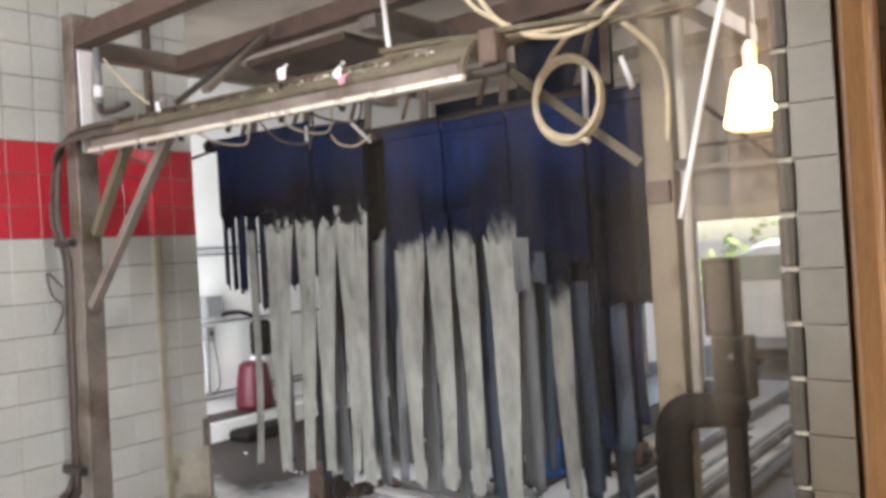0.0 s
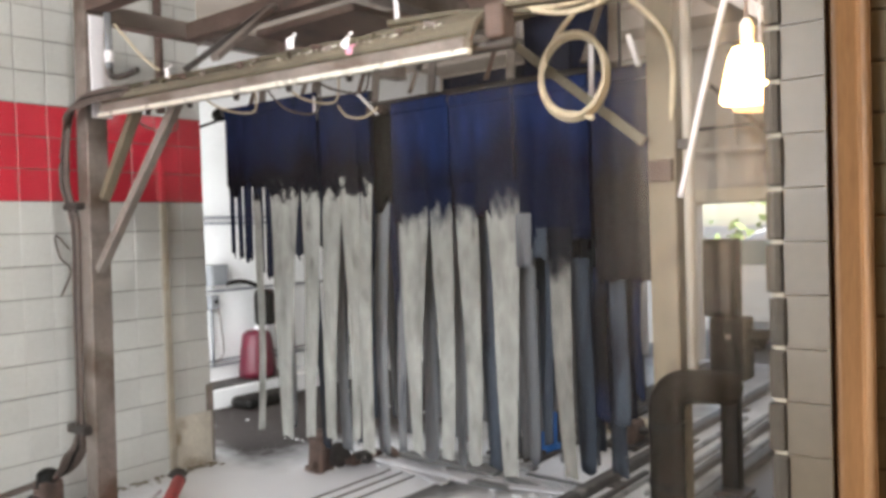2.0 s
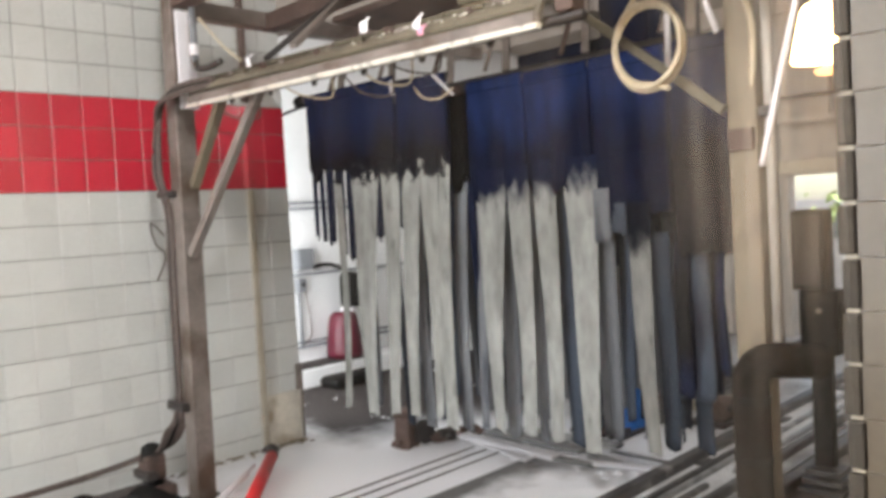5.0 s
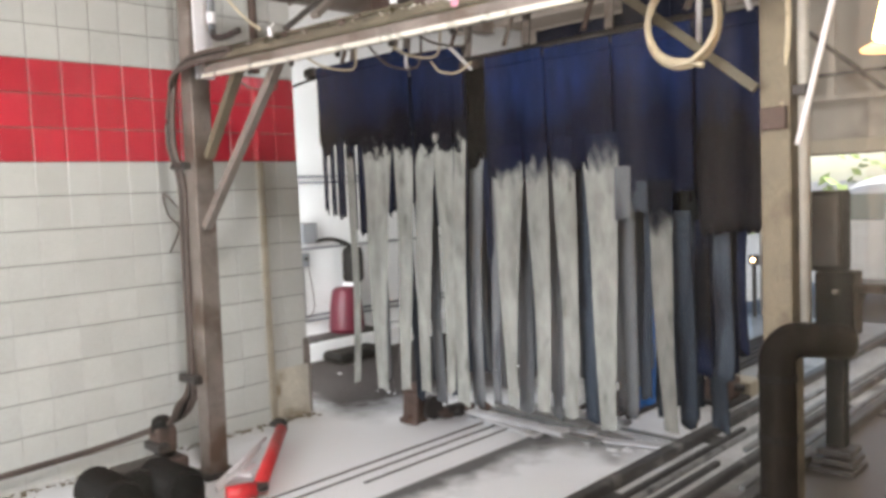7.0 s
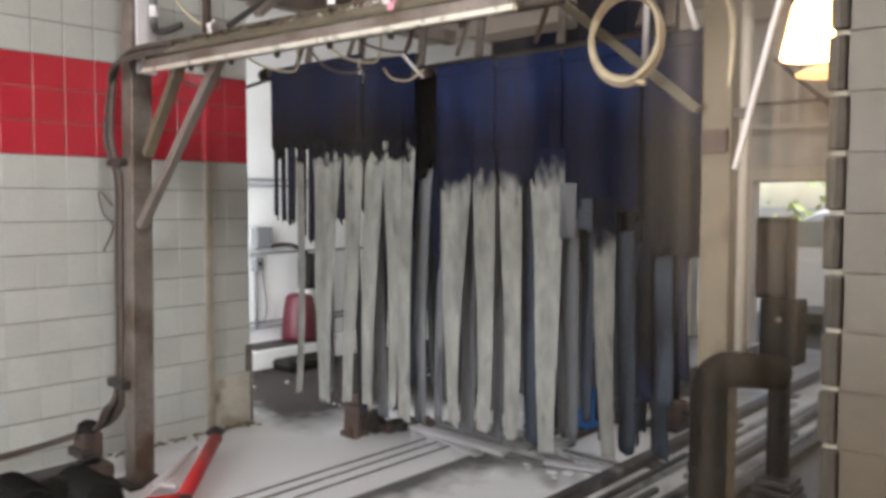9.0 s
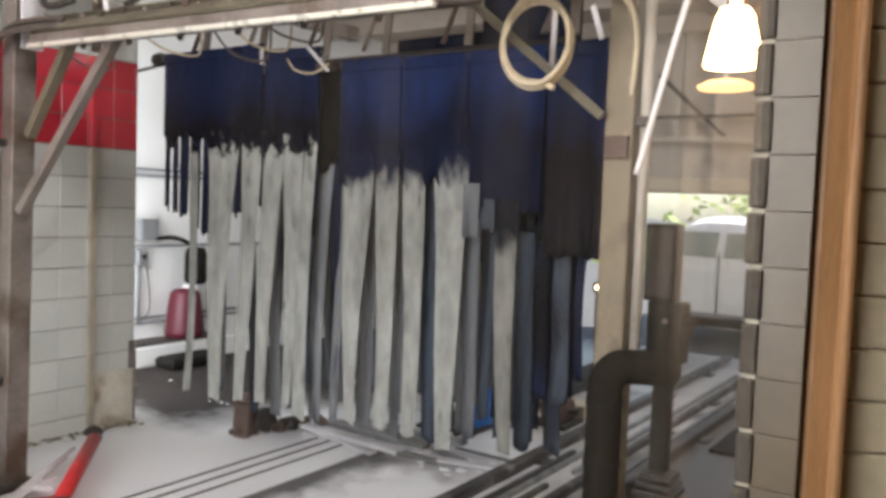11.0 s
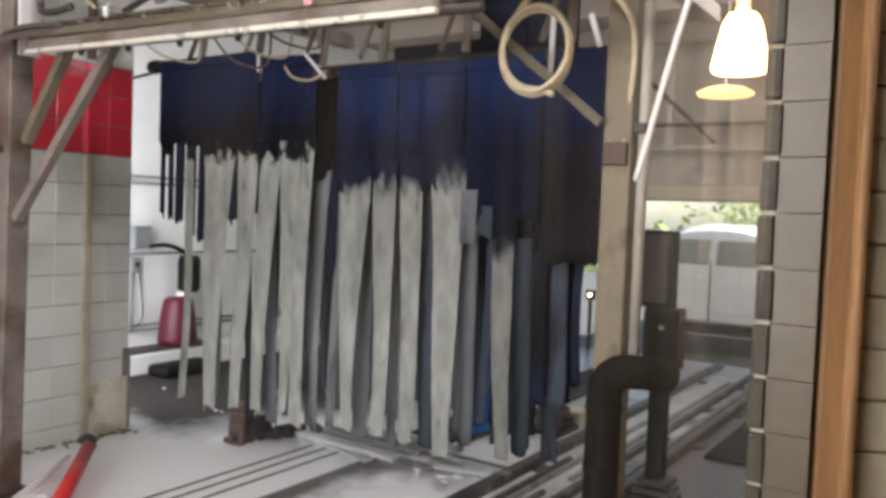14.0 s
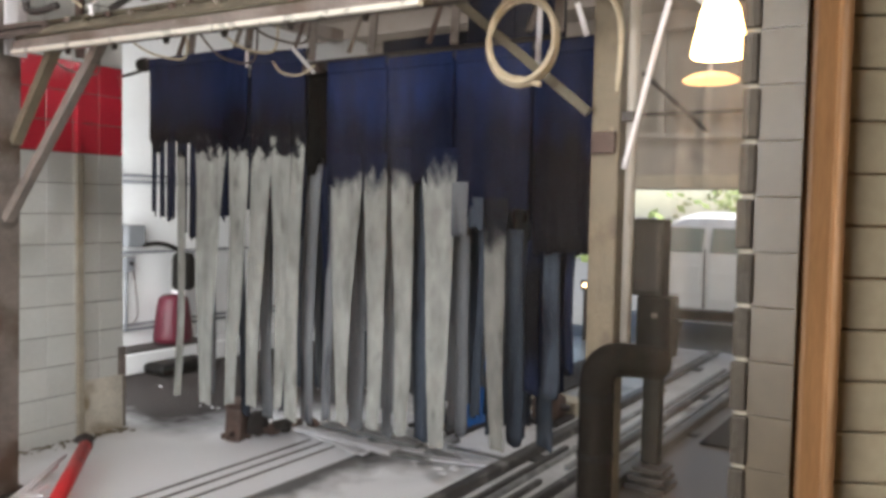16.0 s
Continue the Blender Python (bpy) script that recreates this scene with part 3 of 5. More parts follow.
lpart("seam", tube([A + Vector((0.02, -0.05, 0.005)), B + Vector((-0.02, -0.05, 0.005))], 0.009, 8), OLIVE, bar, smooth=True)
lpart("ridge", tube([A + Vector((0.05, 0.0, 0.078)), B + Vector((-0.3, 0.0, 0.078))], 0.011, 8), OLIVE, bar, smooth=True)
lpart("end_bracket", box(B + Vector((0.03, 0.08, 0.05)), (0.07, 0.12, 0.12), 0.012, pose(0, 0, 0, 0, 0, 12)), RUST, bar, "rusty end bracket")
lpart("end_strap", bar_between(B + Vector((0.02, 0.04, 0.1)), B + Vector((0.34, 0.3, 0.14)), 0.04, 0.02), OLIVE, bar)
drop_rnd = random.Random(61)
bm = bmesh.new()
for k in range(60):
    c = A.lerp(B, drop_rnd.uniform(0.5, 0.98) if k < 34 else drop_rnd.uniform(0.02, 0.98))
    d = Vector((0, -0.028, 0.052 + drop_rnd.gauss(0, 0.004))) if k < 34 else Vector((0, -0.062, -0.074))
    bmesh.ops.create_icosphere(bm, subdivisions=1, radius=drop_rnd.uniform(0.003, 0.007), matrix=Matrix.Translation(c + d) @ Matrix.Diagonal((1.3, 0.7, 1, 1)))
tagged(lpart("water_drops", bm, LIP, bar, "clinging water drops", True), kind="stuff")
for k in range(14):
    c = A.lerp(B, 0.1 + 0.062 * k + drop_rnd.uniform(-0.02, 0.02))
    lpart("clip", box(c + Vector((0, -0.02, 0.058 + 0.01 * (k % 2))), (drop_rnd.uniform(0.02, 0.06), 0.02, drop_rnd.uniform(0.012, 0.03)), 0.003, Euler((0.5, drop_rnd.uniform(-0.4, 0.4), 0)).to_matrix().to_4x4()), (RUST, STEEL, OLIVE)[k % 3], bar)

# hanging service pipe and drip tags
pipe = thing("service_pipe", (-4.645, 1.93, 2.5), "short grey vertical service pipe with an elbow", "pipe")
lpart("riser", tube([(-4.65, 1.93, 2.86), (-4.65, 1.93, 2.57)], 0.02, 10), GREYBOX, pipe, smooth=True)
lpart("sleeve", tube([(-4.65, 1.93, 2.66), (-4.65, 1.93, 2.6)], 0.026, 10), PAPER, pipe, "white sleeve", True)
lpart("elbow", tube(smooth_path([(-4.65, 1.93, 2.57), (-4.645, 1.94, 2.53), (-4.56, 1.95, 2.52), (-4.42, 1.95, 2.53)]), 0.018, 10), DARKSTEEL, pipe, smooth=True)


def tag(c, s, material, label):
    t = thing("tag", c, label, "tag", "tags on the spray bar")
    x, y, z = c
    bm = bmesh.new()
    lumps = random.Random(int(1000 * x))
    grid = [[[bm.verts.new((x + s * (0.5 * q - 0.5) + 0.2 * s * lumps.uniform(-1, 1), y + f + 0.25 * s * lumps.uniform(-1, 1), z + s * (0.6 - 0.6 * r) + 0.15 * s * lumps.uniform(-1, 1))) for q in range(3)] for r in range(3)] for f in (0, 0.006)]
    for r in range(2):
        for q in range(2):
            bm.faces.new((grid[0][r][q], grid[0][r][q + 1], grid[0][r + 1][q + 1], grid[0][r + 1][q]))
            bm.faces.new((grid[1][r][q], grid[1][r + 1][q], grid[1][r + 1][q + 1], grid[1][r][q + 1]))
    rim = [(0, 0), (0, 1), (0, 2), (1, 2), (2, 2), (2, 1), (2, 0), (1, 0)]
    for (r, q), (r2, q2) in zip(rim, rim[1:] + rim[:1]):
        bm.faces.new((grid[0][r][q], grid[1][r][q], grid[1][r2][q2], grid[0][r2][q2]))
    lpart("card", bm, material, t)
    lpart("tie", tube(smooth_path([(x, y, z + s * 0.6), (x + 0.02, y + 0.02, z + s), (x - 0.01, y + 0.03, z + s * 1.3)]), 0.003, 6), material, t)
    return t


tag((-4.06, 1.89, 2.455), 0.035, PAPER, "small white paper tag tied to the trough")
tag((-3.16, 1.88, 2.44), 0.036, PAPER, "crumpled white tag tied to the trough")
tag((-2.83, 1.87, 2.385), 0.036, PAPER, "small white tag tied to the trough")
tag((-2.81, 1.862, 2.35), 0.022, PINK, "little pink tag tied to the trough")

# ---- cloth curtains ----


def sheet_panel(x0, x1, y, ztop, zbot, rag, seed, teeth=7, thick=0.012, wave=0.02):
    """A hanging cloth panel with soft folds and a ragged lower edge, as a solid."""
    rnd = random.Random(seed)
    cols, rws = teeth * 4, 10
    front, back = [], []
    bm = bmesh.new()
    ph = rnd.random() * 6
    drops = [rag * rnd.random() for _ in range(teeth + 1)]
    for i in range(cols + 1):
        u = i / cols
        t = u * teeth
        drop = drops[int(min(t, teeth - 1))] * (0.7 + 0.3 * math.sin(i * 2.1 + ph))
        if i % 4 == 0:
            drop = -rag * 0.5 * rnd.random()
        zb = zbot - drop
        ca, cb = [], []
        for j in range(rws + 1):
            v = j / rws
            z = ztop + (zb - ztop) * v
            yy = y + wave * v * math.sin(u * 9 + ph) + wave * 0.5 * v * v * math.sin(u * 23 + ph * 2)
            x = x0 + (x1 - x0) * u
            ca.append(bm.verts.new((x, yy - thick / 2, z)))
            cb.append(bm.verts.new((x, yy + thick / 2, z)))
        front.append(ca)
        back.append(cb)
    for i in range(cols):
        for j in range(rws):
            bm.faces.new((front[i][j], front[i + 1][j], front[i + 1][j + 1], front[i][j + 1]))
            bm.faces.new((back[i][j], back[i][j + 1], back[i + 1][j + 1], back[i + 1][j]))
        bm.faces.new((front[i][0], back[i][0], back[i + 1][0], front[i + 1][0]))
        bm.faces.new((front[i][rws], front[i + 1][rws], back[i + 1][rws], back[i][rws]))
    for i in (0, cols):
        for j in range(rws):
            bm.faces.new((front[i][j], front[i][j + 1], back[i][j + 1], back[i][j]))
    return bm


def strip(xt0, xt1, zt, xb0, xb1, zb, y, seed, thick=0.008):
    """A long felt strip, gathered below its wider top, folded lengthwise, slightly twisted, with a torn end."""
    rnd = random.Random(seed)
    bm = bmesh.new()
    n, cr = 20, 10
    ph, tw = rnd.random() * 6, rnd.uniform(-0.2, 0.2)
    fold = rnd.uniform(0.08, 0.3)
    rings = []
    for j in range(n + 1):
        v = j / n
        g = 1 - (1 - v) ** 1.15
        a, b = xt0 + (xb0 - xt0) * v, xt1 + (xb1 - xt1) * v
        sway = 0.004 * math.sin(v * 5 + ph) * v
        w = ((xt1 - xt0) + (xb1 - xb0 - xt1 + xt0) * g) / 2
        c = (a + b) / 2 + sway
        w *= 1 + 0.03 * math.sin(v * 11 + ph) + rnd.uniform(-0.025, 0.025)
        ang = tw * math.sin(v * 2.4 + ph)
        ring = []
        for q in range(cr):
            s = 2 * math.pi * q / cr
            px, py = w * math.cos(s), thick * math.sin(s) + fold * w * abs(math.cos(s)) * 0.6
            torn = 0.012 * math.sin(2.3 * math.cos(s) + ph) + rnd.uniform(-0.008, 0.008) if j == n else 0
            ring.append(bm.verts.new((c + px * math.cos(ang) - py * math.sin(ang) * 0.3, y + px * math.sin(ang) + py + 0.015 * math.sin(v * 4 + ph), zt + (zb - zt) * v + torn)))
        rings.append(ring)
    for ra, rb in zip(rings, rings[1:]):
        for q in range(cr):
            bm.faces.new((ra[q], ra[(q + 1) % cr], rb[(q + 1) % cr], rb[q]))
    bm.faces.new(rings[0])
    bm.faces.new(rings[-1])
    return bm


YC = 3.3
left_curtain = thing("cloth_curtain", (-4.8, YC, 2.5), "dark navy cloth wash curtain with worn grey felt strips", "wash curtain", "wash curtains")
right_curtain = thing("cloth_curtain", (-3.1, YC, 2.4), "royal blue cloth wash curtain with long grey felt strips", "wash curtain", "wash curtains")
rear_curtain = thing("cloth_curtain", (-3.6, 4.1, 2.45), "rear wash curtain with slate-blue and shade-toned grey strips", "wash curtain", "wash curtains")

# headers: x0, x1, top, lower edge, raggedness
for k, (x0, x1, zt, zb, rag, c, m) in enumerate((
        (-5.51, -4.545, 2.585, 2.02, 0.1, left_curtain, NAVY),
        (-4.52, -4.06, 2.53, 1.98, 0.07, left_curtain, NAVY), (-3.885, -3.457, 2.43, 1.72, 0.06, right_curtain, BLUE),
        (-3.446, -3.02, 2.42, 1.76, 0.06, right_curtain, BLUE), (-3.01, -2.565, 2.42, 1.6, 0.08, right_curtain, BLUE),
        (-2.555, -2.24, 2.42, 1.4, 0.06, right_curtain, NAVY_LONG))):
    h = lpart("header_panel", sheet_panel(x0, x1, YC - 0.02, zt, zb, rag, 40 + k), m, c, smooth=True)
    sub("hem", box(((x0 + x1) / 2, YC - 0.022, zt - 0.035), (x1 - x0 - 0.004, 0.032, 0.07), 0.01), m, h)
lpart("top_rail", tube([(-5.6, YC, 2.57), (-4.05, YC, 2.5)], 0.03, 10), DARKSTEEL, left_curtain, smooth=True)
lpart("top_rail", tube([(-3.9, YC, 2.4), (-2.2, YC, 2.4)], 0.03, 10), DARKSTEEL, right_curtain, smooth=True)
lpart("roller_end", lathe([(0.01, -0.05), (0.045, -0.04), (0.05, 0.0), (0.045, 0.04), (0.01, 0.05)], 14, (-5.6, YC, 2.56), "X"), RUBBER, left_curtain, smooth=True)
lpart("roller_pin", tube([(-5.63, YC, 2.52), (-5.85, YC - 0.02, 2.49)], 0.012, 8), DARKSTEEL, left_curtain)
# felt strips of the front row: top x pair, top height, foot x pair, foot height
front = ((-5.188, -5.108, 1.95, -5.23, -5.148, 0.3), (-5.025, -4.735, 2.08, -4.964, -4.847, 0.29), (-4.717, -4.535, 2.08, -4.712, -4.618, 0.32),
         (-4.517, -4.322, 2.08, -4.519, -4.429, 0.34), (-4.322, -4.14, 2.08, -4.286, -4.219, 0.36), (-4.135, -4.04, 2.08, -4.202, -4.098, 0.3),
         (-3.84, -3.61, 1.9, -3.785, -3.694, 0.35), (-3.58, -3.42, 1.9, -3.566, -3.473, 0.35), (-3.395, -3.25, 1.92, -3.377, -3.277, 0.35),
         (-3.225, -2.985, 1.92, -3.119, -3.018, 0.335))
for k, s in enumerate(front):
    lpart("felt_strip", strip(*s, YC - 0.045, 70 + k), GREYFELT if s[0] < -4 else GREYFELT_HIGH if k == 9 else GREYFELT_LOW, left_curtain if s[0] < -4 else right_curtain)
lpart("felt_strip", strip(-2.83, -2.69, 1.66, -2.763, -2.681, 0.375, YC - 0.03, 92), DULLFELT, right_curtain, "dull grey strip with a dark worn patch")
# second layer, half hidden between the front strips: top x pair, top, foot x pair, foot
second = ((-5.0, -4.94, 1.9, -5.01, -4.95, 0.33), (-4.76, -4.67, 1.7, -4.72, -4.64, 0.22), (-4.52, -4.42, 1.9, -4.5, -4.41, 0.24), (-4.33, -4.25, 1.9, -4.35, -4.29, 0.3),
          (-4.12, -4.0, 1.9, -4.17, -4.07, 0.27), (-3.97, -3.9, 1.9, -3.99, -3.92, 0.3), (-3.76, -3.64, 1.8, -3.79, -3.68, 0.29), (-3.55, -3.45, 1.8, -3.55, -3.48, 0.28),
          (-3.34, -3.2, 1.8, -3.31, -3.2, 0.31), (-3.1, -3.02, 1.8, -3.1, -3.05, 0.4), (-3.05, -2.94, 1.62, -3.04, -2.965, 0.38), (-2.92, -2.86, 1.6, -2.93, -2.87, 0.5))
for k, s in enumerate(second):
    lpart("felt_strip", strip(*s, YC + 0.06 + 0.02 * (k % 2), 500 + k), BLUEFELT if k in (1, 8, 11) else SHADEFELT, left_curtain if s[0] < -4 else right_curtain, "slate-blue strip in the second layer" if k in (1, 8, 11) else "shade-toned grey strip in the second layer", smooth=True)
lpart("felt_strip", strip(-4.03, -3.95, 1.9, -4.0, -3.955, 0.81, YC + 0.09, 540), DARKBLUE, right_curtain, "short torn navy strip", smooth=True)
# slate strips at the lane end: top x, foot x, top, foot, row, width
for k, (xt, xb, zt, zb, y, w) in enumerate(((-2.68, -2.675, 1.5, 0.385, 3.36, 0.1), (-2.57, -2.585, 1.45, 0.67, 3.36, 0.08), (-2.47, -2.48, 1.42, 0.66, 3.36, 0.1), (-2.375, -2.38, 1.42, 0.8, 3.37, 0.05), (-2.86, -2.87, 1.6, 0.5, 3.45, 0.07), (-2.77, -2.75, 1.6, 0.57, 3.6, 0.085),
                                            (-2.66, -2.65, 1.6, 0.66, 3.6, 0.07), (-2.72, -2.69, 1.6, 0.48, 3.75, 0.08), (-2.6, -2.59, 1.6, 0.6, 3.75, 0.06), (-2.66, -2.64, 1.6, 0.67, 3.9, 0.085))):
    lpart("felt_strip", strip(xt - w / 2, xt + w / 2, zt, xb - w / 2, xb + w / 2, zb, y, 560 + k, 0.006), DARKBLUE if k in (1, 3, 6, 8) else BLUEFELT, right_curtain if y < 3.5 else rear_curtain, "narrow slate-blue strip", smooth=True)
# near-black sheet hung in the dark gap between the two curtains
lpart("gap_panel", sheet_panel(-4.065, -3.89, YC + 0.02, 2.4, 1.86, 0.1, 150, 3), GAPFELT, right_curtain, "near-black sheet that darkens the gap", smooth=True)
lpart("gap_bracket", box((-3.97, YC - 0.06, 2.395), (0.13, 0.06, 0.05), 0.01), RUST, right_curtain, "rusty pivot bracket")
lpart("torn_piece", sheet_panel(-3.0, -2.905, YC - 0.05, 1.74, 1.47, 0.02, 151, 3, 0.008, 0.006), SHADEFELT, right_curtain, "short torn grey felt piece")
lpart("torn_piece", sheet_panel(-2.9, -2.815, YC - 0.045, 1.66, 1.51, 0.02, 152, 3, 0.008, 0.006), BLUEFELT, right_curtain, "short torn slate-blue felt piece")
# white sliver stands in for light seen through the slit
lpart("gap_clip", box((-4.532, YC - 0.045, 2.5), (0.02, 0.012, 0.1), 0.003), PAPER, left_curtain, "white sliver for light through the slit between panels")
# thin dark fringes at the outer end
for k, (x, w, z) in enumerate(((-5.53, 0.05, 1.55), (-5.45, 0.055, 1.52), (-5.37, 0.09, 1.5), (-5.26, 0.1, 1.42), (-5.13, 0.07, 1.38))):
    lpart("fringe", sheet_panel(x, x + w, YC + 0.012, 2.2, z, 0.05, 120 + k, 2, 0.008, 0.006), DARKBLUE, left_curtain, "ragged dark fringe", smooth=True)
# rear rows
rnd = random.Random(5)
for r, y in enumerate((3.62, 3.95, 4.3)):
    for k in range(10):
        x0 = -5.25 + 0.3 * k + 0.05 * r
        if x0 + 0.3 > -0.74 - 0.45 * (y + 0.32):
            continue
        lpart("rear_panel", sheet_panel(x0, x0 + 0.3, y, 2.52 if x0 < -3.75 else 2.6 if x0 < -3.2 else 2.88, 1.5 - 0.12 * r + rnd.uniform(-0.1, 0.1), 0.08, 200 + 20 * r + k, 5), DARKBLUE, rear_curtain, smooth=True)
        for q in range(2):
            x = x0 + 0.02 + 0.15 * q + rnd.uniform(-0.02, 0.02)
            if -5.3 < x < -4.95 or rnd.random() < 0.12:
                continue
            w = rnd.uniform(0.08, 0.13)
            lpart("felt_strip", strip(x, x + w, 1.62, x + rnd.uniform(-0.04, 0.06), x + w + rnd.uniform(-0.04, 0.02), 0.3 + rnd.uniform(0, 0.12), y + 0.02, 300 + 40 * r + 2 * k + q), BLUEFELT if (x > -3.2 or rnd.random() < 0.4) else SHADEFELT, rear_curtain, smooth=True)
    lpart("top_rail", tube([(-5.3, y, 2.5), (-0.8 - 0.45 * (y + 0.32), y, 2.5)], 0.03, 8), DARKSTEEL, rear_curtain, smooth=True)
# swing hangers that carry the curtains
for k, x in enumerate((-5.3, -4.75, -4.2, -3.75, -3.2, -2.6)):
    lpart("hanger", bar_between((x, YC, 2.48), (x + 0.1, 3.4, 2.92), 0.05, 0.025), STEEL if k % 2 else RUST, left_curtain if x < -4 else right_curtain)
    lpart("hanger", bar_between((x + 0.16, YC, 2.46), (x + 0.12, 3.4, 2.92), 0.045, 0.025), STEEL, left_curtain if x < -4 else right_curtain)
lpart("crank", bar_between((-3.92, 3.2, 2.36), (-4.02, 3.12, 2.5), 0.035, 0.02), PALESTEEL, right_curtain, "pale worn crank lever")
lpart("pivot", tube(smooth_path([(-4.2, 3.15, 2.44), (-4.12, 3.14, 2.37), (-4.0, 3.16, 2.35), (-3.9, 3.18, 2.4)]), 0.007, 8), HOSE, right_curtain, smooth=True)

# ---- hoses and cables ----


def coil(c, r, turns, wire, label):
    t = thing("hose_coil", c, label, "hose")
    pts = []
    for k in range(int(turns * 28) + 1):
        a = 2 * math.pi * k / 28
        rr = r * (1 + 0.06 * math.sin(k * 0.17) - 0.012 * k / 28)
        pts.append(Vector(c) + Vector((rr * 0.93 * math.cos(a + 2.4), 0.015 * math.sin(k * 0.11) - 0.008 * k / 28, rr * 1.03 * math.sin(a + 2.4))))
    lpart("loops", tube(pts, wire, 8), HOSE, t, smooth=True)
    tail = [pts[0], pts[0] + Vector((0.08, 0.0, 0.1)), Vector(c) + Vector((0.12, 0.05, 0.36)), Vector(c) + Vector((0.4, 0.1, 0.5)), Vector(c) + Vector((0.8, 0.2, 0.52))]
    lpart("tail", tube(smooth_path(tail), wire, 8), HOSE, t, smooth=True)
    end = [pts[-1], pts[-1] + Vector((0.05, 0, -0.012)), pts[-1] + Vector((0.1, 0, -0.03))]
    lpart("end", tube(smooth_path(end), wire, 8), HOSE, t, smooth=True)
    return t


coil((-2.27, 2.6, 2.275), 0.162, 2.38, 0.012, "coiled cream rubber hose hung from the gantry")


def cable(name, pts, r, material, label):
    t = tagged(finish(name, tube(smooth_path(pts), r, 8), material, smooth=True), label, "cable")
    return t


for k in range(5):
    o = 0.02 * k
    cable("cable", [(-4.5, 1.95, 2.46 - 0.01 * k), (-4.85, 1.9 - o, 2.45 - o), (-5.03 - o, 1.9, 2.34 - o), (-5.09 - o, 1.9, 2.0), (-5.06 - o * 0.7, 1.93, 1.75), (-5.075 - o * 0.7, 1.93, 1.3), (-5.1 - o * 0.7, 1.93, 0.6), (-5.17 - o, 1.97 - o, 0.46 - 0.5 * o), (-5.3 - 0.5 * o, 1.95 - o, 0.33 - 0.4 * o), (-5.46, 1.85 - o, 0.26 - 0.3 * o), (-5.55, 1.5, 0.2 - 0.2 * o), (-5.58, 0.9, 0.17 - 0.2 * o), (-5.6, -0.4, 0.12)], 0.0125, RUBBER if k == 2 else CABLE, "dark brown-grey cable run down the gantry post")
tagged(finish("cable_clamp", box((-5.11, 1.94, 0.6), (0.2, 0.1, 0.05), 0.01), DARKSTEEL), "dark clamp binding the cables to the post", "clamp", "cable clamps")
tagged(finish("cable_clamp", box((-5.07, 1.94, 1.86), (0.16, 0.1, 0.04), 0.01), DARKSTEEL), "dark clamp binding the cables to the post", "clamp", "cable clamps")
cable("cable", [(-5.1, 1.9, 1.62), (-5.22, 1.88, 1.7), (-5.18, 1.88, 1.58), (-5.1, 1.9, 1.5), (-5.18, 1.88, 1.36)], 0.006, CABLE, "thin looped cable tie-off")
cable("cable", [(-4.62, 1.95, 2.8), (-4.38, 1.95, 2.6), (-4.22, 1.95, 2.5)], 0.007, HOSE, "thin cream wire hung over the trough")
for k in range(5):
    o = 0.024 * k
    cable("hose", [(-2.75, 2.02 + o, 2.47), (-2.5, 2.2 + o, 2.5 - 0.4 * o), (-2.28, 2.38 + o, 2.5 + 0.3 * o), (-2.0, 2.42 + o, 2.49 + o * 0.5), (-1.8, 2.5 + o, 2.52), (-1.5, 2.7 + o, 2.58 + o), (-1.1, 2.9, 2.62)], 0.013, HOSE if k == 1 else OLIVE, "cream hose along the gantry top" if k == 1 else "grimy olive hose along the gantry top")
cable("hose", [(-2.62, 2.3, 2.95), (-2.52, 2.35, 2.72), (-2.4, 2.36, 2.56), (-2.22, 2.36, 2.475), (-2.03, 2.38, 2.48), (-1.85, 2.42, 2.6), (-1.6, 2.5, 2.72)], 0.011, HOSE, "loose cream hose drooping from the beams")
cable("hose", [(-2.7, 2.32, 2.98), (-2.56, 2.34, 2.7), (-2.42, 2.36, 2.58), (-2.25, 2.36, 2.5), (-2.0, 2.36, 2.5)], 0.01, HOSE, "thin cream hose drooping from the beams")
# first two slivers paint light gaps by the coil; the third is a strap
for k, (x, z0, z1) in enumerate(((-2.345, 2.2, 2.5), (-2.145, 2.33, 2.48), (-3.06, 2.6, 2.86))):
    tagged(finish("white_strap", box((x, 2.9 if k < 2 else 2.42, (z0 + z1) / 2), (0.024, 0.012, z1 - z0), 0.003, Euler((0, (0.02, -0.32, -0.08)[k], 0)).to_matrix().to_4x4()), PAPER), "short white sliver for light gaps and a strap by the beam", "strap", "hanging straps")
cable("hose", [(-2.1, 2.7, 2.6), (-1.95, 2.8, 2.4), (-1.96, 2.85, 2.1), (-1.98, 2.85, 1.9)], 0.012, HOSE, "brown hose running down the post")
cable("rope", [(-1.55, 2.6, 2.75), (-1.67, 2.6, 2.39), (-1.83, 2.6, 1.76)], 0.012, PAPER, "taut white rope beside the post")
for k, (x, d) in enumerate(((-4.62, 0.07), (-3.95, 0.05), (-3.5, 0.1), (-3.38, 0.07), (-3.2, 0.05))):
    cable("cable", [(x, 2.02, 2.33), (x + 0.05, 2.1, 2.33 - d), (x + 0.14, 2.2, 2.32 - d), (x + 0.22, 2.15, 2.36)], 0.005, HOSE if k % 2 else CABLE, "thin wire looped under the trough")

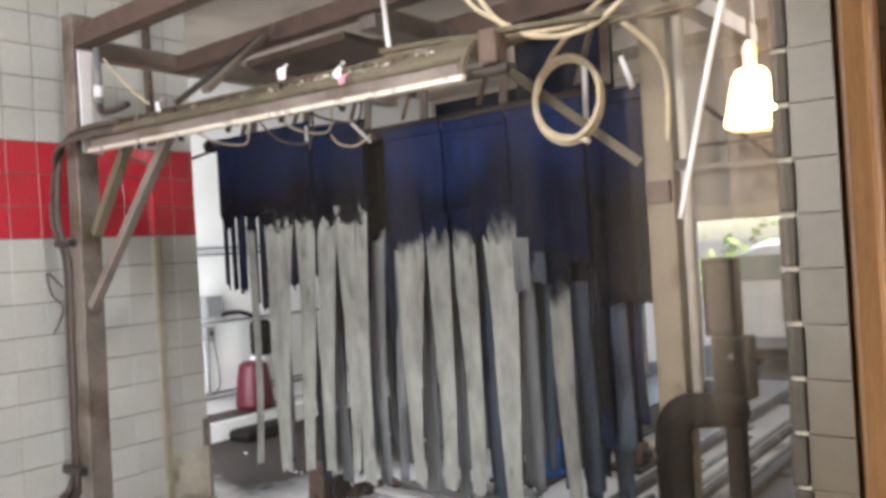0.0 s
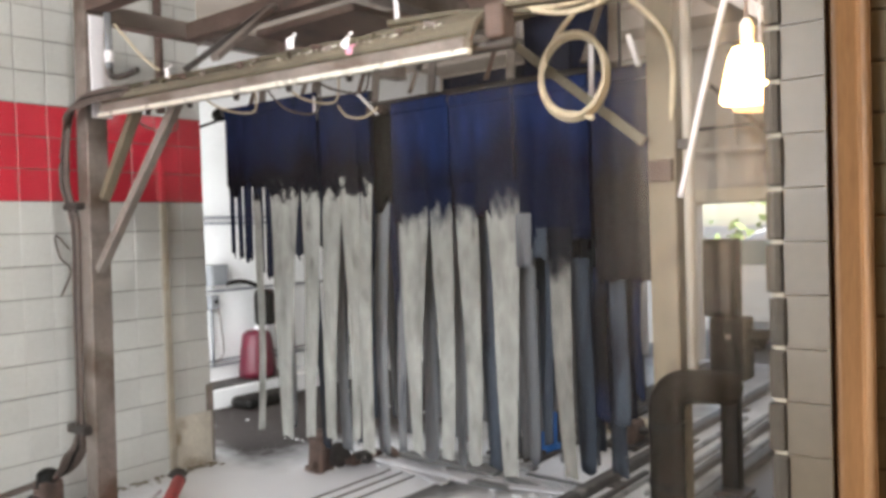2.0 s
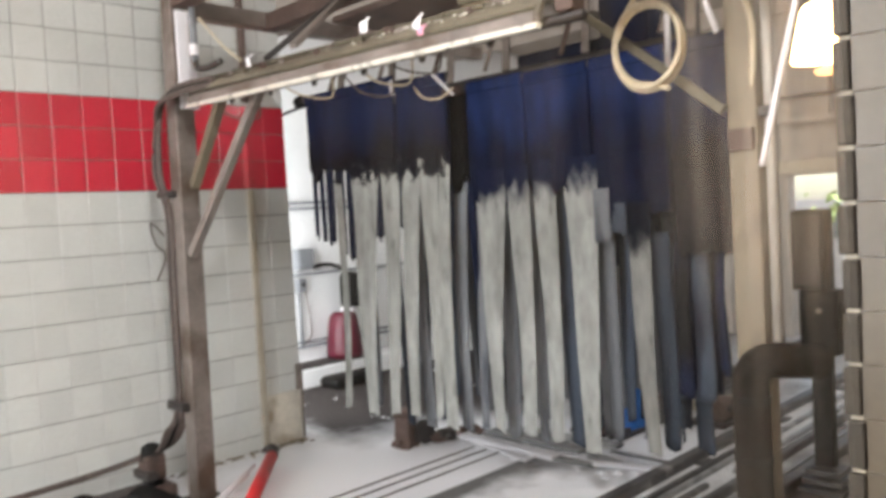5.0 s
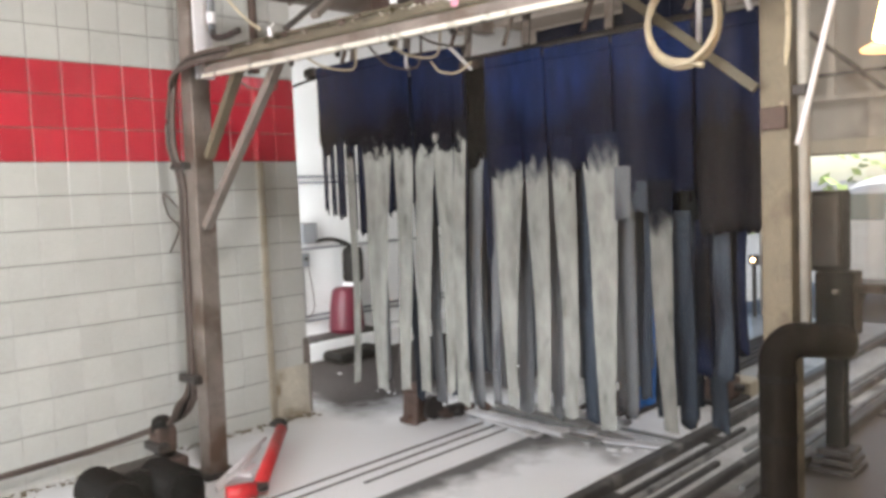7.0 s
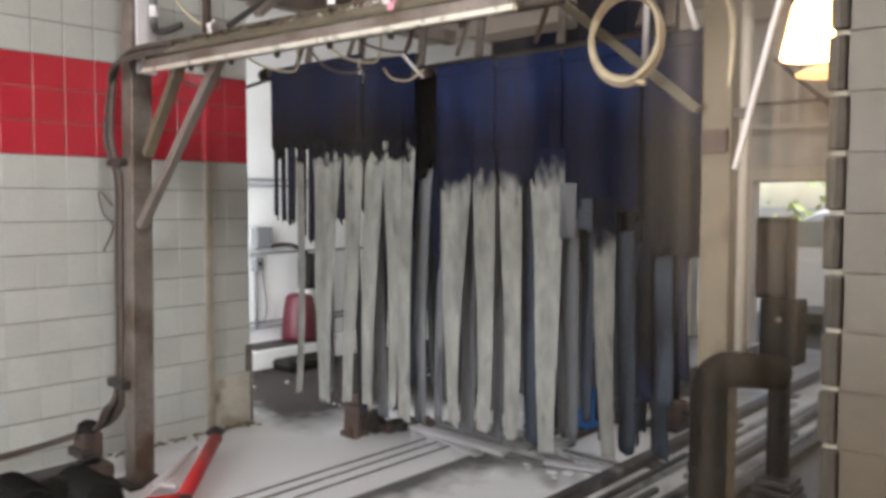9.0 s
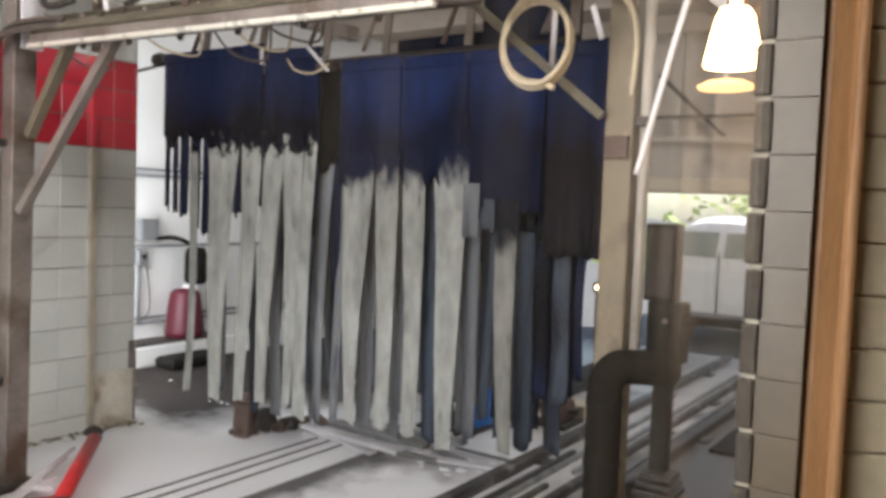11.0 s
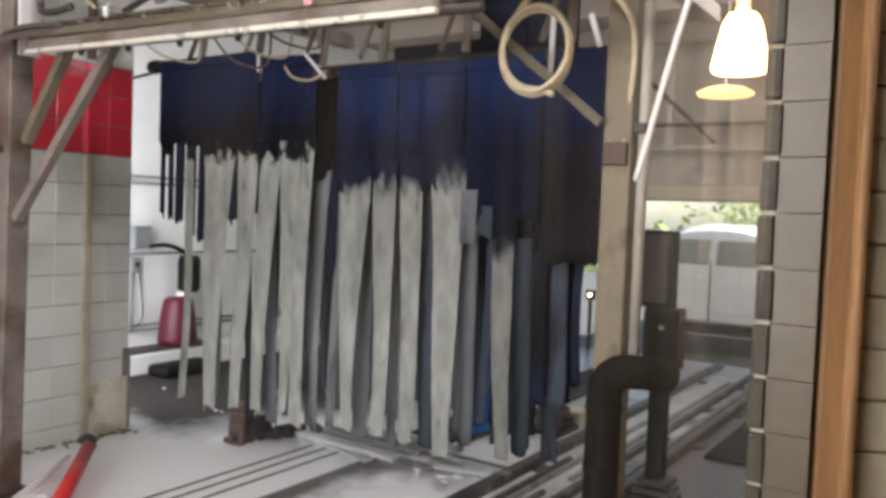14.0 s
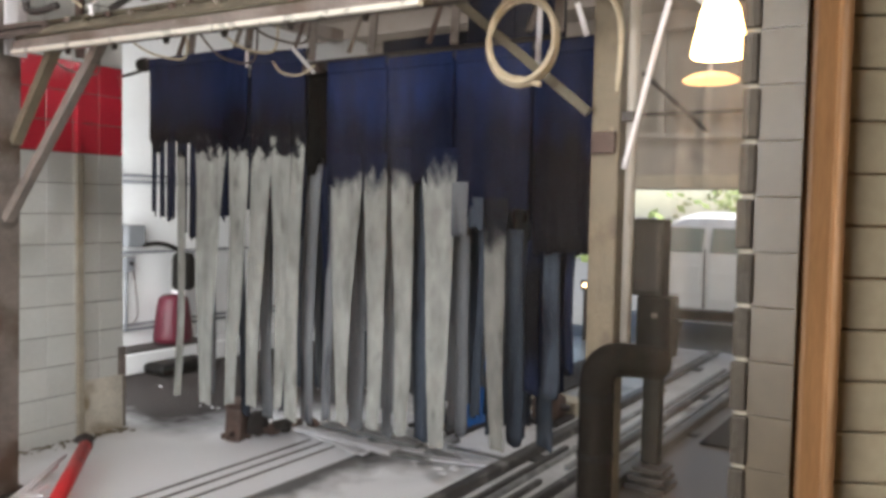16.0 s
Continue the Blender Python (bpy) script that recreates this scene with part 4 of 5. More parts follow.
# ---- machine on the right ----
GX, GY = -1.972, 2.75
guard = thing("bumper_guard", (GX, GY, 0.012), "dark grimy rubber-wrapped bumper post with a hooped top", "bollard")
lpart("sleeve", tube([(GX, GY, 0.014), (GX, GY, 0.4)] + smooth_path([(GX, GY, 0.8), (GX, GY, 0.92), (GX + 0.01, GY + 0.015, 0.97), (GX + 0.04, GY + 0.05, 1.0), (GX + 0.08, GY + 0.1, 1.0), (GX + 0.13, GY + 0.2, 0.985), (GX + 0.155, GY + 0.28, 0.97)]), 0.07, 16), GUARD, guard, smooth=True)
for z in (0.3, 0.62, 0.86):
    lpart("strap", lathe([(0.071, -0.015), (0.074, -0.012), (0.074, 0.012), (0.071, 0.015)], 18, (GX, GY, z)), RUBBER, guard)
lpart("base_ring", lathe([(0.13, 0.0), (0.13, 0.02), (0.1, 0.03)], 16, (GX, GY, 0.012)), DARKSTEEL, guard)
SX, SY = -2.23, 4.24
stand = thing("control_stand", (SX, SY, 0.012), "black control cabinet on a leg with a horizontal arm", "control stand")
lpart("leg", box((SX, SY, 0.45), (0.1, 0.08, 0.86), 0.006), RUBBER, stand)
lpart("cabinet", box((SX + 0.01, SY, 0.95), (0.2, 0.16, 0.35), 0.012), RUBBER, stand)
lpart("upper_cabinet", box((SX - 0.035, SY, 1.345), (0.18, 0.14, 0.44), 0.012), RUBBER, stand)
lpart("door", box((SX - 0.035, SY - 0.074, 1.345), (0.14, 0.01, 0.38), 0.003), DARKSTEEL, stand)
lpart("switch", lathe([(0.016, 0.0), (0.016, -0.012), (0.006, -0.018)], 10, (SX + 0.02, SY - 0.083, 1.02), "Y"), STEEL, stand)
for k in range(3):
    lpart("foot_plate", box((SX + 0.01 * k, SY - 0.02 * k, 0.028 + 0.055 * k), (0.24 - 0.03 * k, 0.24 - 0.03 * k, 0.03), 0.004), DARKSTEEL, stand)
lpart("arm", bar_between((SX + 0.1, SY, 1.03), (-1.1, SY + 0.05, 1.05), 0.045, 0.05), RUBBER, stand)
tagged(finish("floor_pad", box((-1.98, 5.9, 0.024), (0.5, 1.3, 0.02), 0.006), RUBBER), "black rubber pad lying on the wet floor", "mat")

# ---- floor rails ----


def rail(x, y0, y1, w, h, material, label, name="guide_rail"):
    t = thing(name, (x, y0, 0.012), label, "rail", "floor rails")
    lpart("web", box((x, (y0 + y1) / 2, 0.012 + h / 2), (w, y1 - y0, h), min(w, h) * 0.2), material, t)
    if h > 0.05:
        n = int((y1 - y0) / 1.2)
        for k in range(n):
            lpart("bolt_plate", box((x + w * 0.7, y0 + 0.6 + 1.2 * k, 0.018), (w * 1.4, 0.14, 0.014), 0.002), material, t)
    return t


for x, y0 in ((-4.42, -3.5), (-4.31, -3.5), (-4.19, 2.45)):
    rail(x, y0, 3.74, 0.011, 0.008, DARKSTEEL, "thin dark slot rail in the floor")
rail(-3.05, -3.5, 8.9, 0.08, 0.065, RAILSTEEL, "heavy dark steel wheel guide rail")
rail(-2.63, -3.5, 8.9, 0.05, 0.055, RAILSTEEL, "dark steel inner guide rail")
rail(-2.39, -3.5, 8.9, 0.07, 0.07, RAILSTEEL, "heavy dark outer guide rail on the wet floor")
rail(-2.5, 3.6, 8.9, 0.03, 0.03, WETSLAT, "worn wet steel strip beside the outer rail", "steel_strip")
for k, (x, y0, y1) in enumerate(((-2.92, 1.2, 4.6), (-2.86, 2.9, 6.4), (-2.77, 1.6, 3.9), (-2.74, 4.2, 8.0))):
    rail(x, y0, y1, 0.035, 0.03, WETSLAT if k % 2 else RAILSTEEL, "worn grey steel strip between the guide rails" if k % 2 else "dark narrow steel strip between the guide rails", "steel_strip")
rag = bmesh.new()
bmesh.ops.create_icosphere(rag, subdivisions=3, radius=0.5, matrix=Matrix.Translation((-2.8, 2.85, 0.05)) @ Matrix.Diagonal((0.22, 0.13, 0.08, 1)))
for v in rag.verts:
    v.co.z = max(0.014, v.co.z + 0.03 * noise.noise(v.co * 14))
    v.co.x += 0.04 * noise.noise(v.co * 9 + Vector((3, 1, 2)))
tagged(finish("red_rag", rag, REDPAINT, smooth=True), "crumpled red cloth lying between the guide rails", "cloth")
tagged(finish("orange_float", lathe([(0.01, -0.07), (0.035, -0.06), (0.045, 0.0), (0.035, 0.06), (0.01, 0.07)], 16, (-2.9, 2.7, 0.058), "X"), mat("orange_plastic", (0.55, 0.25, 0.04), 0.5, vary=0.2), smooth=True), "small dull orange plastic float by the guide rail", "float")
for k in range(6):
    rail(-4.06 + 0.08 * k, 4.4, 8.8, 0.04, 0.03, DARKSTEEL, "dark steel conveyor grating bar")


# ---- lamps ----
# both lamps stand in for lamp reflections in the window; cord and rod invented
lamp = thing("reflected_lamp", (-1.16, 1.297, 1.99), "glowing lamp shape standing in for a window reflection", "lamp")
lpart("shade", lathe([(0.012, 0.062), (0.026, 0.06), (0.034, 0.045), (0.044, 0.0), (0.052, -0.04), (0.048, -0.045), (0.004, -0.04)], 24, (-1.16, 1.297, 1.94)), BULB, lamp, "glowing amber glass", True)
lpart("socket", lathe([(0.012, 0.0), (0.014, 0.03), (0.008, 0.045)], 12, (-1.16, 1.297, 2.01)), LIP, lamp)
lpart("cord", tube([(-1.16, 1.297, 2.05), (-1.16, 1.297, CEIL)], 0.004, 6), CABLE, lamp)
dish = thing("reflected_dish", (-1.475, 2.414, 2.04), "amber dish standing in for a second window reflection", "lamp")
lpart("dish", lathe([(0.01, 0.022), (0.06, 0.012), (0.09, -0.004), (0.085, -0.012), (0.004, -0.016)], 24, (-1.475, 2.414, 2.04)), BULB_DIM, dish, smooth=True)
lpart("rod", tube([(-1.475, 2.414, 2.06), (-1.475, 2.414, CEIL)], 0.004, 6), PALESTEEL, dish)
# unseen lamp and fixture added to warm the casing and cladding
room_light = bpy.data.lights.new("room_fill_lamp", "AREA")
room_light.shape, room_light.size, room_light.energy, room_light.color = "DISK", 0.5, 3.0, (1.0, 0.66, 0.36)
fitting = thing("added_ceiling_lamp", (0.4, 1.4, 2.68), "unseen warm ceiling lamp added to the viewing room", "lamp")
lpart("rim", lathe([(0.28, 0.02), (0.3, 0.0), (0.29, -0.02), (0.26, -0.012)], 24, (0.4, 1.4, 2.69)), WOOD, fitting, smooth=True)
new("room_fill_lamp", room_light).matrix_basis = look((0.4, 1.4, 2.66), (0.4, 1.6, 0.0))



def fill_tube_fitting(y, z, watts):
    t = thing("fill_tube_light", (XV - 0.14, y, z), "unseen fluorescent tube fitting added on the east wall", "lamp", "tube lights")
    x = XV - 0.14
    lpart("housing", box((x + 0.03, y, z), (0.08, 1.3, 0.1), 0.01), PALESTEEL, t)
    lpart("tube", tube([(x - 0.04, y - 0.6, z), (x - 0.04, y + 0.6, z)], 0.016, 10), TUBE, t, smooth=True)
    d = bpy.data.lights.new("fill_tube_lamp", "AREA")
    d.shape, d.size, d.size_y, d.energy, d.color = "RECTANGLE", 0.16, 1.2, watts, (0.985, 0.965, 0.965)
    new("fill_tube_lamp", d).matrix_basis = look((x - 0.07, y, z), (-4.6, y + 1.2, 0.0))
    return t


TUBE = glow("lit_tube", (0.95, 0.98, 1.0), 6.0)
# near fitting is unseen added fill; far one follows a highlight on red tiles
fill_tube_fitting(0.3, 3.5, 98)
fill_tube_fitting(5.6, 3.05, 42)

# ---- things on the floor by the tiled wall ----
red = thing("red_bar", (-4.8, 2.2, 0.012), "bent red painted steel bar lying on the floor", "bar")
lpart("long_arm", tube([(-5.22, 2.6, 0.1), (-4.5, 1.96, 0.07)], 0.04, 14), REDPAINT, red, smooth=True)
lpart("end_cap", tube([(-5.245, 2.622, 0.1), (-5.22, 2.6, 0.1)], 0.042, 14), DARKSTEEL, red, smooth=True)
lpart("short_arm", tube([(-4.49, 1.93, 0.065), (-4.54, 1.78, 0.07)], 0.045, 14), REDPAINT, red, smooth=True)
lpart("hinge", lathe([(0.02, -0.02), (0.05, -0.015), (0.05, 0.015), (0.02, 0.02)], 12, (-4.485, 1.95, 0.075)), DARKSTEEL, red)
for a, b in (((-4.84, 1.9, 0.03), (-5.07, 2.38, 0.13)), ((-4.74, 1.84, 0.03), (-4.97, 2.27, 0.12)), ((-4.85, 1.97, 0.05), (-4.64, 2.0, 0.09)), ((-4.8, 1.86, 0.03), (-4.76, 2.1, 0.1))):
    tagged(finish("white_rod", tube([a, b], 0.012, 8), PAPER, smooth=True), "thin pale rod leaning on the red bar", "rod", "loose rods")
valve = thing("valve_stand", (-5.38, 1.86, 0.012), "black cast valve on a short stand", "valve")
lpart("base", box((-5.38, 1.86, 0.05), (0.22, 0.2, 0.08), 0.015), RUST, valve)
lpart("body", box((-5.4, 1.86, 0.2), (0.14, 0.13, 0.16), 0.02), RUST, valve)
lpart("stem", lathe([(0.07, 0.0), (0.05, 0.06), (0.045, 0.14), (0.07, 0.16), (0.06, 0.24), (0.03, 0.26)], 14, (-5.4, 1.86, 0.08)), RUBBER, valve, smooth=True)
lpart("flange", box((-5.36, 1.8, 0.17), (0.2, 0.08, 0.05), 0.01), DARKSTEEL, valve)
motor = thing("pump_motor", (-4.72, 1.4, 0.012), "pair of black ribbed pump motors on a skid", "motor")
for k, (x, y) in enumerate(((-4.62, 1.56), (-4.75, 1.28))):
    prof = [(0.02, -0.2), (0.1, -0.19)]
    for q in range(9):
        prof += [(0.115, -0.17 + 0.036 * q), (0.105, -0.155 + 0.036 * q)]
    prof += [(0.1, 0.18), (0.02, 0.2)]
    lpart("motor_body", lathe(prof, 18, (x - 0.1, y, 0.15), "X"), RUBBER, motor, smooth=False)
for k, (x, y, r) in enumerate(((-4.66, 1.6, 0.105), (-4.82, 1.42, 0.12))):
    lpart("dome", lathe([(r, -0.12), (r * 1.02, 0.0), (r * 0.9, 0.06), (r * 0.6, 0.1), (0.01, 0.12)], 18, (x, y, 0.13)), RUBBER, motor, smooth=True)
lpart("skid", box((-4.76, 1.42, 0.03), (0.6, 0.6, 0.03), 0.006), DARKSTEEL, motor)
lpart("manifold", box((-5.0, 1.5, 0.13), (0.2, 0.34, 0.18), 0.03), DARKSTEEL, motor)

# brown vertical joint cover on the tiled wall, pipe at the wall's end
tagged(finish("joint_cover", box((XW + 0.018, 2.86, 0.96), (0.03, 0.05, 1.9), 0.006), mat("brown_joint", (0.36, 0.32, 0.25), 0.7, vary=0.2, dirt=(0.24, 0.19, 0.12), dirt_at=0.55, dirt_scale=5)), "stained brown vertical joint cover strip", "trim", kind="structure")
tagged(finish("stained_base", box((XW + 0.006, 3.04, 0.2), (0.012, 0.3, 0.38), 0.004), mat("brown_stained_render", (0.58, 0.54, 0.46), 0.8, vary=0.2, scale=5, bump=0.3, dirt=(0.30, 0.24, 0.16), dirt_at=0.52, dirt_scale=4)), "brown-stained patched render at the wall's foot", "trim", kind="structure")
guard_strip = add_box(box((XW + 0.004, YP - 0.02, 0.3), (0.008, 0.05, 0.57), 0.002), (XW - 0.05, YP + 0.008, 0.3), (0.12, 0.012, 0.57), 0.002)
tagged(finish("corner_guard", guard_strip, STEEL), "bent rusty corner guard at the wall's end", "corner guard")
tagged(finish("wall_pipe", tube([(XW + 0.03, 2.86, 2.54), (XW + 0.03, 2.86, CEIL)], 0.03, 12), RUST, smooth=True), "dark rusty pipe running up the tiled wall", "pipe")
tagged(finish("joint_strip", box((XW + 0.012, 2.86, 2.22), (0.02, 0.035, 0.59), 0.004), RED_TILE), "red painted joint strip across the red band", "trim", kind="structure")
tagged(finish("rubble", lathe([(0.07, 0), (0.055, 0.025), (0.02, 0.045), (0.004, 0.05)], 9, (XW + 0.09, 2.84, 0.012)), DARKSTEEL), "dark crumbled debris at the wall's foot", "debris")

# ---- debris under the curtains ----
clump = thing("floor_sprocket", (-4.74, 3.44, 0.012), "rusty dark conveyor sprocket block on the floor", "machine part")
rnd = random.Random(9)
lpart("bearing_block", box((-4.82, 3.46, 0.13), (0.12, 0.14, 0.24), 0.02, Euler((0.05, 0.1, 0.3)).to_matrix().to_4x4()), RUST, clump)
lpart("cap", box((-4.84, 3.47, 0.26), (0.15, 0.1, 0.07), 0.02, Euler((0.1, -0.1, 0.4)).to_matrix().to_4x4()), RUST, clump)
lpart("sprocket", lathe([(0.02, -0.03), (0.085, -0.025), (0.09, 0.0), (0.085, 0.025), (0.02, 0.03)], 11, (-4.76, 3.58, 0.11), "X"), DARKSTEEL, clump)
for k in range(22):
    u = rnd.random()
    x, y = -4.82 + 0.16 * u + rnd.gauss(0, 0.035), 3.44 + 0.5 * u + rnd.gauss(0, 0.04)
    r = rnd.uniform(0.02, 0.05)
    bm = bmesh.new()
    bmesh.ops.create_icosphere(bm, subdivisions=2, radius=r, matrix=Matrix.Translation((x, y, 0.012 + r * 0.7 + 0.05 * rnd.random() * (1 - u))))
    for v in bm.verts:
        v.co += (v.co - Vector((x, y, 0.04))) * 0.6 * noise.noise(v.co * 34)
    lpart("lump", bm, RUST if k % 3 else DARKSTEEL, clump)
lpart("axle", tube([(-4.86, 3.36, 0.05), (-4.66, 3.9, 0.07)], 0.022, 8), RUST, clump)
lpart("link", box((-4.7, 3.78, 0.06), (0.06, 0.2, 0.08), 0.012, Euler((0, 0.3, -0.2)).to_matrix().to_4x4()), DARKSTEEL, clump)
for k, (xa, ya, xb, yb) in enumerate(((-4.62, 3.83, -3.76, 3.8), (-4.52, 4.03, -3.7, 4.0), (-4.4, 4.18, -3.55, 4.24))):
    tagged(finish("fallen_strip", bar_between((xa, ya, 0.045), (xb, yb, 0.04), 0.09, 0.03, 0.006), WETSLAT if k else PALESTEEL), "long wet plank lying across the floor slots", "slat", "slats on the floor")
for k in range(11):
    x, y = rnd.uniform(-4.55, -2.95), rnd.uniform(3.75, 4.15)
    a = rnd.uniform(-0.35, 0.35)
    ln, w = rnd.uniform(0.4, 0.9), rnd.uniform(0.04, 0.09)
    tagged(finish("fallen_strip", box((x, y, 0.022 + 0.006 * (k % 4)), (ln, w, 0.014), 0.004, Euler((0.02, 0, a)).to_matrix().to_4x4()), WETSLAT if k % 3 else PALESTEEL), "flat wet grey slat lying across the floor" if k % 3 else "flat pale slat lying across the wet floor", "slat", "slats on the floor")


def foam(n, seed):
    """Low mounds of soap foam and grit under the strips, as one sheet of small blobs."""
    rnd = random.Random(seed)
    bm = bmesh.new()
    for _ in range(n):
        x, y = rnd.uniform(-4.6, -3.2), rnd.gauss(4.0, 0.13)
        r = rnd.uniform(0.008, 0.03)
        m = Matrix.Translation((x, y, 0.012)) @ Matrix.Diagonal((1.6, 1.0, 0.3, 1))
        q = bmesh.ops.create_icosphere(bm, subdivisions=1, radius=r, matrix=m)
        for v in q["verts"]:
            v.co += Vector((rnd.uniform(-1, 1), rnd.uniform(-1, 1), rnd.uniform(-0.2, 0.4))) * r * 0.3
    return bm


tagged(finish("soap_foam", foam(170, 8), FOAM, smooth=True), "white soap foam in low mounds under the strips", "foam", kind="stuff")
rnd = random.Random(31)
bm = bmesh.new()
for _ in range(260):
    r = rnd.uniform(0.004, 0.016)
    q = bmesh.ops.create_icosphere(bm, subdivisions=1, radius=r, matrix=Matrix.Translation((XW + 0.02 + abs(rnd.gauss(0, 0.05)), rnd.uniform(0.3, 3.2), 0.014)) @ Matrix.Diagonal((1, 1.4, 0.6, 1)))
    for v in q["verts"]:
        v.co += Vector((rnd.uniform(-1, 1), rnd.uniform(-1, 1), rnd.uniform(-0.3, 0.6))) * r * 0.35
tagged(finish("grit", bm, BROWNSTEEL), "brown grit along the foot of the tiled wall", "grit", kind="stuff")
bm = bmesh.new()
for k in range(26):
    r = rnd.uniform(0.005, 0.016)
    q = bmesh.ops.create_icosphere(bm, subdivisions=1, radius=r, matrix=Matrix.Translation((rnd.uniform(-6.8, -4.9), rnd.uniform(3.7, 5.6), 0.012 + r * 0.4)) @ Matrix.Diagonal((1.2, 1.0, 0.6, 1)))
    for v in q["verts"]:
        v.co += Vector((rnd.uniform(-1, 1), rnd.uniform(-1, 1), rnd.uniform(-0.3, 0.6))) * r * 0.35
tagged(finish("foam_flecks", bm, FOAM, smooth=True), "white foam flecks on the dark recess floor", "foam", kind="stuff")
roller = thing("floor_roller", (-3.34, 5.2, 0.012), "rust-brown conveyor roller housing on the wet floor", "machine part")
lpart("housing", box((-3.34, 5.2, 0.115), (0.2, 0.24, 0.18), 0.04), RUST, roller)
lpart("shaft", tube([(-3.5, 5.2, 0.13), (-3.18, 5.2, 0.13)], 0.03, 12), DARKSTEEL, roller, smooth=True)
lpart("foot", box((-3.34, 5.2, 0.03), (0.28, 0.34, 0.035), 0.006), DARKSTEEL, roller)
tagged(finish("concrete_block", box((-3.42, 5.5, 0.07), (0.42, 0.22, 0.115), 0.012), CREAM), "cream concrete block at the end of the grating", "block")
drum = thing("blue_drum", (-3.76, 4.75, 0.012), "bright blue plastic drum behind the curtain", "drum")
lpart("drum_body", lathe([(0.02, 0), (0.1, 0.0), (0.11, 0.02), (0.115, 0.3), (0.12, 0.32), (0.115, 0.34), (0.112, 0.75), (0.09, 0.79), (0.02, 0.8)], 20, (-3.76, 4.75, 0.012)), BLUEPLASTIC, drum, smooth=True)
lpart("lid", lathe([(0.02, 0.0), (0.08, 0.004), (0.08, 0.02), (0.02, 0.026)], 16, (-3.76, 4.75, 0.81)), RUBBER, drum, "black screw lid", True)

# ---- the white recess ----
jb = thing("junction_box", (XR + 0.06, 4.53, 1.2), "grey wall-mounted electrical junction box", "junction box")
lpart("enclosure", box((XR + 0.055, 4.53, 1.28), (0.1, 0.2, 0.21), 0.01), GREYBOX, jb)
lpart("lid", box((XR + 0.11, 4.53, 1.28), (0.012, 0.18, 0.18), 0.004), GREYBOX, jb)
sw = thing("switch_box", (XR + 0.05, 4.48, 1.0), "small grey wall switch box with conduit", "switch")
lpart("enclosure", box((XR + 0.045, 4.48, 1.01), (0.08, 0.1, 0.14), 0.008), GREYBOX, sw)
lpart("conduit", tube([(XR + 0.04, 4.46, 0.94), (XR + 0.04, 4.46, 0.38)], 0.016, 8), GREYBOX, sw, smooth=True)
lpart("knob", lathe([(0.02, 0), (0.02, 0.02), (0.005, 0.025)], 10, (XR + 0.085, 4.48, 1.02), "X"), RUBBER, sw)
cable("cable", [(XR + 0.05, 4.53, 0.96), (XR + 0.06, 4.56, 0.7), (XR + 0.06, 4.57, 0.5), (XR + 0.04, 4.5, 0.4)], 0.007, CABLE, "thin looped wire below the switch box")
cable("cable", [(XR + 0.1, 4.6, 1.19), (XR + 0.12, 4.8, 1.2), (XR + 0.14, 5.02, 1.1), (XR + 0.16, 5.08, 0.85)], 0.022, RUBBER, "thick black cable arching from the junction box")
for z in (1.12, 0.42, 0.37, 1.86, 1.8):
    tagged(finish("wall_conduit", tube([(XR + 0.03, 3.6, z), (XR + 0.03, 8.6, z)], 0.014, 8), GREYBOX, smooth=True), "thin grey conduit along the white wall", "conduit", "wall conduits")
reel = thing("red_pump", (-7.3, 4.88, 0.2), "dark red pump housing with a black motor on top", "pump")
lpart("housing", lathe([(0.05, 0.0), (0.185, 0.01), (0.19, 0.06), (0.165, 0.3), (0.14, 0.44), (0.1, 0.47), (0.02, 0.48)], 20, (-7.3, 4.88, 0.222)), CRIMSON, reel, smooth=True)
lpart("motor", lathe([(0.09, 0.0), (0.11, 0.04), (0.11, 0.3), (0.09, 0.36), (0.02, 0.37)], 18, (-7.3, 5.0, 0.74)), RUBBER, reel, "black motor", True)
lpart("cap", lathe([(0.06, 0.0), (0.09, 0.01), (0.09, 0.04), (0.05, 0.05)], 14, (-7.3, 4.96, 0.695)), PAPER, reel, "white cap")
# dark strip put in for the dark line along the kerb's top
lpart("skid", box((-7.31, 4.75, 0.211), (0.3, 1.0, 0.02), 0.004), DARKSTEEL, reel)
structure("kerb", box((-7.32, 6.0, 0.105), (0.36, 5.6, 0.19), 0.012), PLASTER, "white painted concrete kerb along the wall", "kerb")
tagged(finish("black_mat", box((-6.93, 4.66, 0.07), (0.3, 0.6, 0.11), 0.045), RUBBER), "black rubber mat roll by the white kerb", "mat")

# ---- far end: braces, beams ----
brace = thing("roof_brace", (-3.6, 8.7, 2.3), "brown steel roof braces near the exit", "brace")
lpart("diagonal", bar_between((-3.95, 8.75, 3.2), (-3.2, 8.75, 2.5), 0.07, 0.05), DARKSTEEL, brace)
lpart("upright", bar_between((-3.72, 8.75, 2.5), (-3.72, 8.75, CEIL), 0.08, 0.06), CONCRETE, brace)
lpart("cross", bar_between((-5.2, 8.75, 2.5), (-1.3, 8.75, 2.42), 0.08, 0.06), CONCRETE, brace)
lpart("cross", bar_between((-5.2, 8.7, 2.72), (-1.3, 8.7, 2.7), 0.05, 0.04), DARKSTEEL, brace)
for k in range(4):
    structure("trim_joist", box(((XR + XV) / 2, 4.4 + 1.3 * k, CEIL - 0.1), (XV - XR, 0.08, 0.2), 0.008), CEILING, "brown ceiling joist", "joist")

